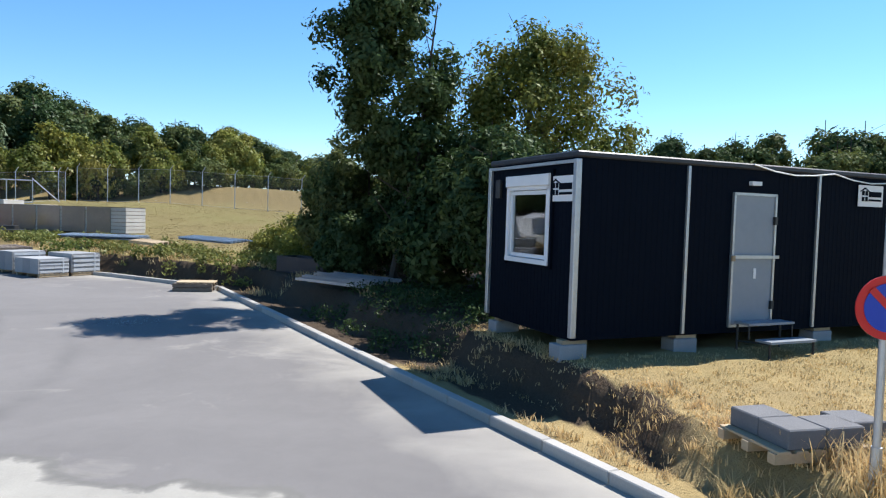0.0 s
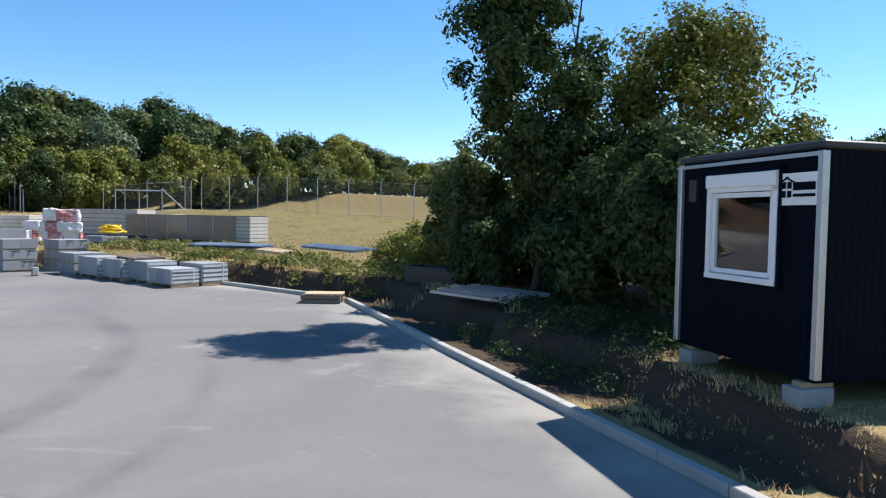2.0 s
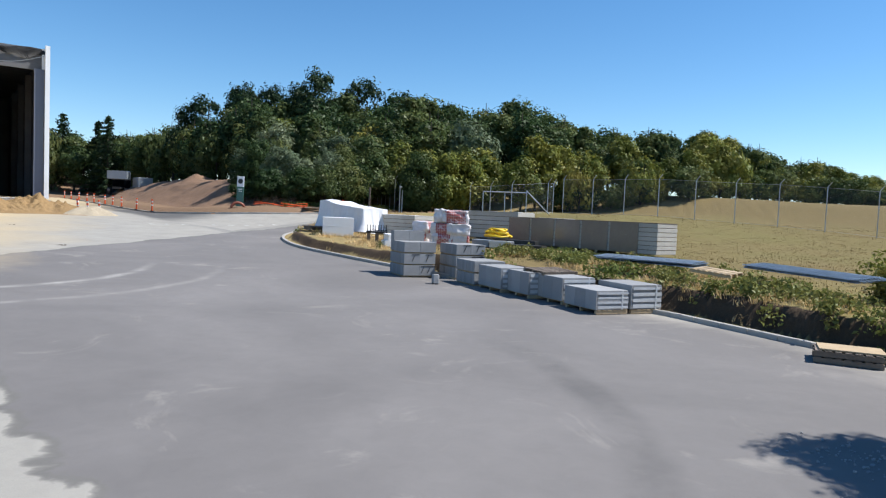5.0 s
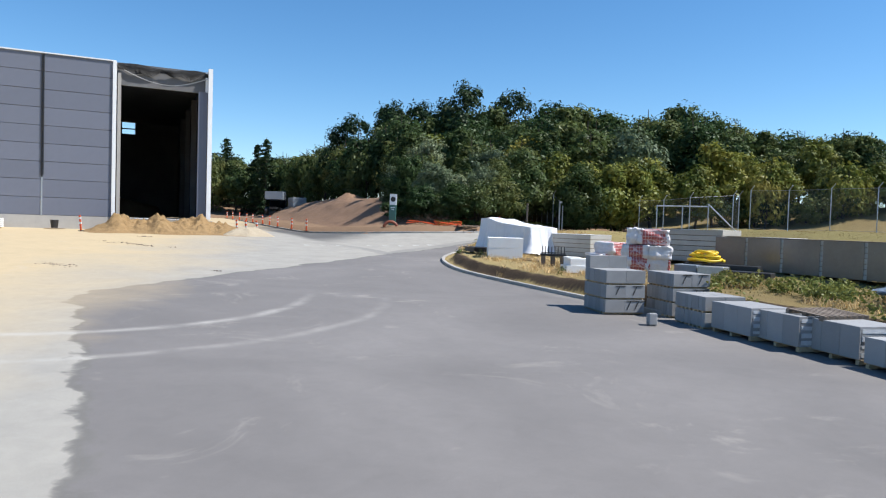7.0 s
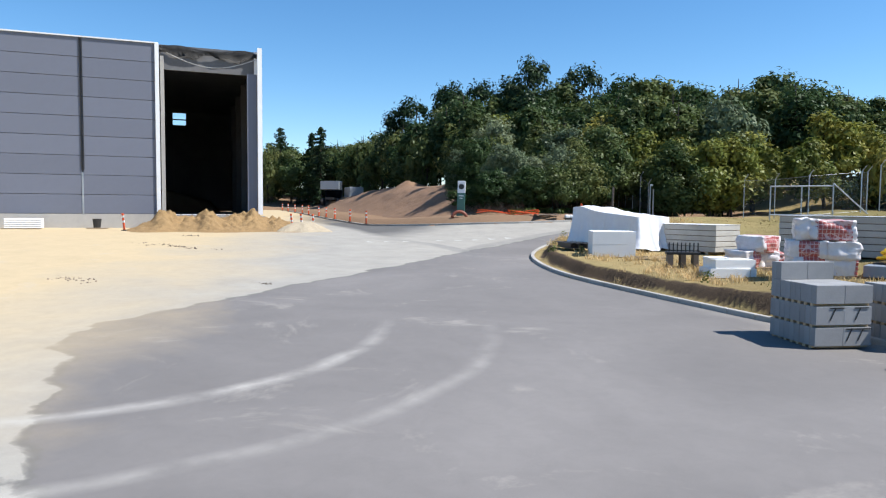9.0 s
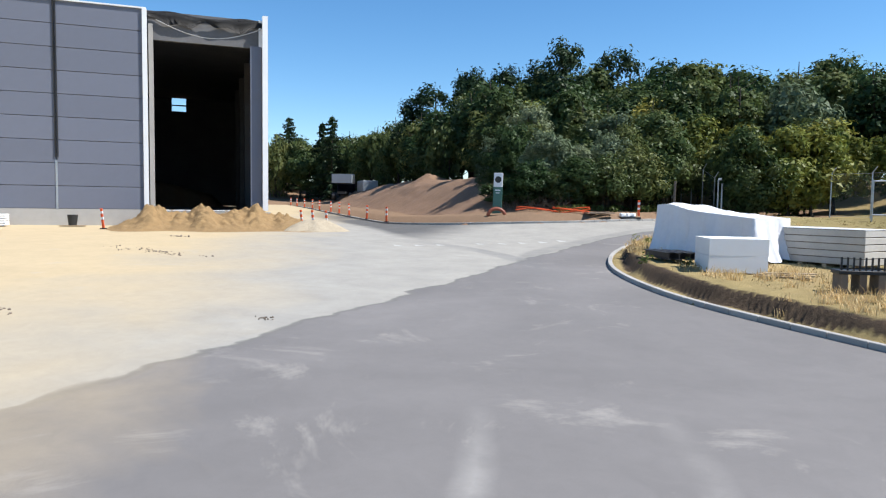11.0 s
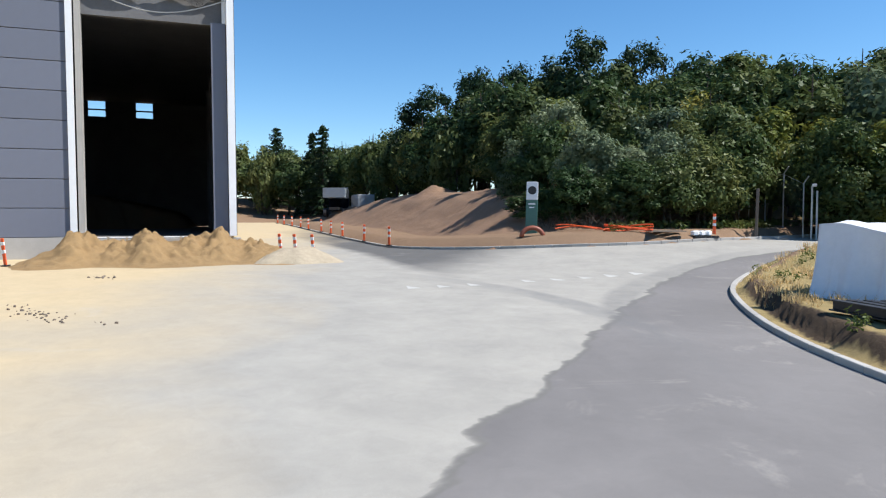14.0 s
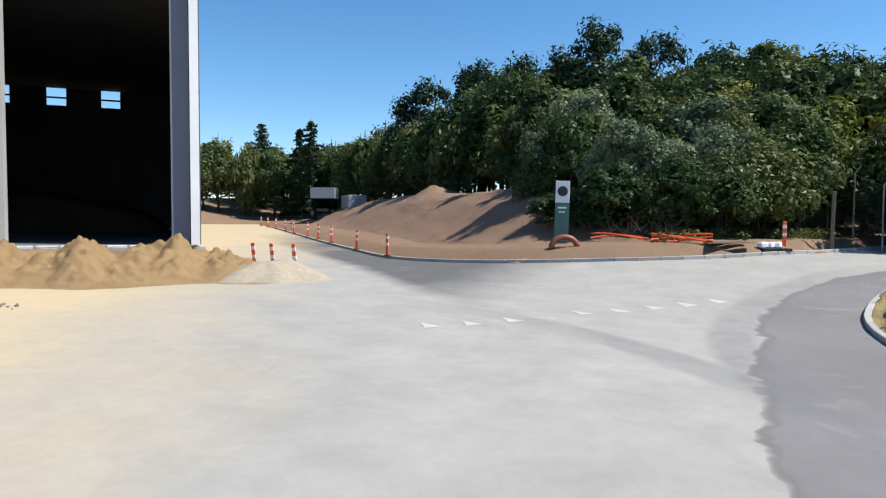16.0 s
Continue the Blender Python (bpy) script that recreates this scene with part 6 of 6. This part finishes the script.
# give-way triangles on the asphalt
TRI = [(-28.37, 41.99), (-27.76, 42.74), (-27.18, 43.64), (-26.16, 45.55), (-25.48, 46.42), (-24.84, 47.34), (-24.16, 48.11), (-23.5, 48.9)]
M_MARK = mat("worn_road_paint", (0.52, 0.51, 0.48), (0.38, 0.37, 0.34), 0.8, big=4, fine=25, wide=True)
marks = empty("give_way_line", pose(0, 0, 0), "worn white give-way triangles on the asphalt", "road marking", kind="structure")
for x, y in TRI:
    bm = bmesh.new()
    u = np.array([0.52, 0.85])
    w_ = np.array([-0.85, 0.52])
    pts = [np.array([x, y]) - u * 0.22, np.array([x, y]) + u * 0.22, np.array([x, y]) + w_ * 0.6]
    bm.faces.new([bm.verts.new((p[0], p[1], gzf(*p) + 0.006)) for p in pts])
    part("triangle", bm, M_MARK, marks)

# ---- truck and containers behind the mound ----
tx, ty = -68.4, 88.6
tr = empty("dump_truck", pose(tx, ty, gzf(tx, ty) + 0.9, 0, 0, -58), "dark dump truck with a grey steel tipper body behind the soil", "truck")
boxes("tipper_body", [((0.6, 0, 2.3), (4.4, 2.4, 0.12)), ((0.6, -1.2, 2.8), (4.4, 0.1, 1.1)), ((0.6, 1.2, 2.8), (4.4, 0.1, 1.1)), ((2.8, 0, 2.8), (0.1, 2.4, 1.1)), ((-1.6, 0, 2.9), (0.1, 2.4, 1.3))], M_DOOR, tr)
boxes("cab", [((-2.7, 0, 1.9), (1.7, 2.3, 2.2))], M_CAB, tr, "dark blue cab", 0.1)
boxes("chassis", [((0, 0, 1.0), (6.6, 1.0, 0.3))], M_BLACK, tr)
for x in (-2.5, 0.8, 2.2):
    for y in (-1.05, 1.05):
        bm = bmesh.new()
        bmesh.ops.create_cone(bm, cap_ends=True, segments=20, radius1=0.52, radius2=0.52, depth=0.34, matrix=pose(x, y, 0.52, 90))
        part("wheel", bm, M_BLACK, tr)
for k, (x, y) in enumerate(((-64.5, 88.5),)):
    ob = empty("skip_container", pose(x, y, gzf(x, y) + 2.0, 0, 0, -40), "pale ribbed steel container behind the soil mound", "container")
    boxes("body", [((0, 0, 0.7), (3.2, 1.9, 1.6))], M_GALV, ob, "", 0.03)
    for j in range(8):
        boxes("rib", [((-1.45 + j * 0.41, -0.98, 0.7), (0.08, 0.08, 1.5))], M_GALV, ob)

# odds along the hall wall
p = hpt(-7.5, 1.2)
ob = empty("board_stack", pose(p[0], p[1], gzf(*p), 0, 0, HROT), "short stack of white boards on bearers at the hall wall", "boards")
for k in range(5):
    boxes("board", [((0, 0, 0.1 + 0.12 * k), (1.9, 0.9, 0.09))], M_FOAM, ob)
boxes("bearer", [((0, 0, 0.03), (1.6, 0.8, 0.06))], M_WOOD, ob)
p = hpt(-3.6, 1.1)
ob = empty("bucket", pose(p[0], p[1], gzf(*p), 0, 0, HROT), "black plastic bucket standing on a board", "bucket")
bm = bmesh.new()
rod(bm, (0, 0, 0.08), (0, 0, 0.62), 0.2, 0.26, 16)
part("body", bm, M_BLACK, ob)
boxes("board", [((0, 0, 0.04), (1.2, 0.4, 0.05))], M_WOOD, ob)


# ---- grass and weeds ----
def blades(name, pts, per, h, spread, material, label, category, seed, width=0.012, droop=0.35):
    """Tufts of thin bent blades as one sheet of vegetation."""
    rg = np.random.default_rng(seed)
    n = len(pts) * per
    base = np.repeat(np.array(pts), per, axis=0)
    off = rg.normal(0, spread, (n, 2))
    p = base.copy()
    p[:, :2] += off
    hh = h * rg.uniform(0.45, 1.25, n)
    ang = rg.uniform(0, 6.283, n)
    d = np.c_[np.cos(ang), np.sin(ang), np.zeros(n)]
    s = np.c_[-np.sin(ang), np.cos(ang), np.zeros(n)] * width * rg.uniform(0.6, 1.4, n)[:, None]
    bend = (droop * rg.uniform(0.2, 1.3, n) * hh)[:, None] * d
    up = np.c_[np.zeros(n), np.zeros(n), hh]
    mid = p + up * 0.6 + bend * 0.35
    tip = p + up * 0.98 + bend
    v = np.stack([p - s, p + s, mid + s * 0.7, mid - s * 0.7, tip + s * 0.12, tip - s * 0.12], 1).reshape(-1, 3)
    k = np.arange(n)[:, None] * 6
    f = np.concatenate([k + np.array([0, 1, 2, 3]), k + np.array([3, 2, 4, 5])])
    ob = new(name, fast_mesh(name, v, f, material))
    return tagged(ob, label, category, kind="stuff")


def scatter(n, x0, x1, y0, y1, seed, test):
    rg = np.random.default_rng(seed)
    x, y = rg.uniform(x0, x1, n), rg.uniform(y0, y1, n)
    d = seg_dist(x, y, ROAD_POLY, True)
    ok = ~inside(x, y, ROAD_POLY) & test(x, y, d)
    x, y = x[ok], y[ok]
    return np.c_[x, y, ground_z(x, y)[0] - 0.01]


def not_cabin(x, y):
    return ~((x > CX - 0.1) & (x < CX + CL) & (y > CY - 0.05) & (y < CY + CW + 0.3))


P = scatter(14000, 4.5, 22, -3, 8.5, 1, lambda x, y, d: (d > 1.0) & not_cabin(x, y))
blades("lawn_grass", P, 8, 0.045, 0.06, M_STRAW, "short parched straw-coloured grass before the cabin", "grass", 2, 0.006, 0.8)
P = scatter(900, 6.4, 13, -3, 3.0, 3, lambda x, y, d: (d > 0.3) & (y + 0.25 * x < 3.4))
blades("tall_grass", P, 34, 0.28, 0.09, M_STRAW, "long bleached grass in tufts beside the kerb", "grass", 4, 0.006, 0.9)
P = scatter(1100, 4.5, 9.5, -2.0, 7.2, 5, lambda x, y, d: (d > 0.25) & (d < 1.9) & (wave(x, y, 1.6) > -0.2))
blades("verge_grass", P, 18, 0.10, 0.07, M_STRAW, "dry grass tufts on the verge", "grass", 6, 0.007, 0.9)
P = scatter(9000, -20, 9, 12, 55, 7, lambda x, y, d: (d > 0.5) & (d < 5) & (wave(x, y, 0.9, 2) > -0.1))
blades("bank_grass", P, 14, 0.20, 0.10, M_STRAW, "tufts of dry grass along the bank", "grass", 8, 0.010, 0.8)
P = scatter(9000, -14, 40, 22, 60, 9, lambda x, y, d: d > 2)
blades("field_grass", P, 6, 0.06, 0.2, M_FIELD, "cropped dry grass of the field", "grass", 10, 0.014, 0.9)


def leafy(name, pts, h, r, per, size, material, label, seed):
    rg = np.random.default_rng(seed)
    c = np.array(pts)
    cc = np.repeat(c, 3, axis=0)
    cc[:, :2] += rg.normal(0, r * 0.5, (len(cc), 2))
    cc[:, 2] += h * rg.uniform(0.25, 0.95, len(cc))
    v, f = leaf_cards(rg, cc, np.full(len(cc), r * 0.55), per * len(c), size)
    ob = new(name, fast_mesh(name, v, f, material))
    return tagged(ob, label, "weeds", kind="stuff")


P = scatter(1300, -5, 8, 19, 34, 11, lambda x, y, d: (d > 0.5) & (d < 4.5) & (wave(x, y, 0.8, 4) > -0.45) & (seg_dist(x, y, [(3.9, 27.3), (5.4, 22.7)]) > 0.7) & (seg_dist(x, y, [(-0.9, 28.7), (2.1, 26.8)]) > 0.7) & (np.hypot(x - 2.35, y - 25.3) > 0.9))
leafy("bramble", P, 0.40, 0.34, 46, 0.06, M_WEED, "leafy green weeds and brambles on the bank", 12)
P = scatter(120, 6.8, 9.8, 21, 28, 13, lambda x, y, d: (d > 1.2))
leafy("scrub", P, 0.9, 0.5, 90, 0.065, M_YELLEAF, "sunlit scrub at the thicket's foot", 14)
# weeds below the thicket: dark leaf colour deepens the tree shade
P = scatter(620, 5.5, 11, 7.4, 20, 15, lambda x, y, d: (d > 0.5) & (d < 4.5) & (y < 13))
leafy("undergrowth", P, 0.32, 0.3, 46, 0.034, M_DARKLEAF, "low weeds with leaves darkened for the shade of the trees", 16)
P = scatter(260, -20.5, -8, 29, 56, 17, lambda x, y, d: (d > 0.35) & (d < 1.7) & (wave(x, y, 1.0, 5) > 0.1))
leafy("island_weeds", P, 0.28, 0.25, 40, 0.045, M_WEED, "straggly weeds along the island's edge", 18)
P = scatter(420, -27.5, -18, 54, 70, 19, lambda x, y, d: (d > 1.6) & (d < 4.2))
leafy("ivy", P, 0.25, 0.5, 50, 0.08, M_WEED, "green creepers at the wood's edge", 20)

# brushwood behind the totem sign
rg = random.Random(6)
ob = empty("brushwood", pose(-28.4, 57.2, gh(-28.4, 57.2), 0, 0, 5), "heap of bare cut twigs at the wood's edge", "brushwood")
bm = bmesh.new()
for k in range(150):
    a = Vector((rg.uniform(-2.4, 2.4), rg.uniform(-0.6, 0.6), rg.uniform(0, 0.4)))
    b_ = a + Vector((rg.uniform(-0.6, 0.6), rg.uniform(-0.4, 0.4), rg.uniform(0.1, 0.8)))
    rod(bm, a, b_, 0.014, 0.004, 4)
part("twig_tangle", bm, M_BARK, ob)

# small stones and crumbs on the yard
def crumbs(name, cx, cy, sx, sy, n, size, material, label, seed):
    r = random.Random(seed)
    bm = bmesh.new()
    for _ in range(n):
        x, y = r.gauss(cx, sx), r.gauss(cy, sy)
        s = size * r.uniform(0.4, 1.5)
        bmesh.ops.create_icosphere(bm, subdivisions=1, radius=s, matrix=pose(x, y, gzf(x, y) + s * 0.3, r.uniform(0, 90), 0, r.uniform(0, 360)) @ Matrix.Diagonal((1, 0.8, 0.6, 1)))
    tagged(part(name, bm, material), label, "stones", kind="stuff")


crumbs("crumbs", 2.2, 13.0, 0.35, 0.3, 120, 0.018, M_BLOCK, "scattered crumbs of broken concrete on the asphalt", 1)
crumbs("pebbles", -21.65, 27.3, 0.10, 0.08, 22, 0.025, M_OLDWOOD, "small dark clods on the dusty asphalt", 2)
crumbs("pebbles", -26.5, 24.5, 0.5, 0.2, 40, 0.025, M_OLDWOOD, "small dark clods on the sand", 3)
crumbs("pebbles", -33.5, 33.5, 1.2, 0.3, 70, 0.03, M_OLDWOOD, "dark clods and stones on the sand", 4)
crumbs("pebbles", -38.0, 38.5, 0.3, 0.2, 20, 0.04, M_OLDWOOD, "dark clods at the foot of the sand heap", 5)
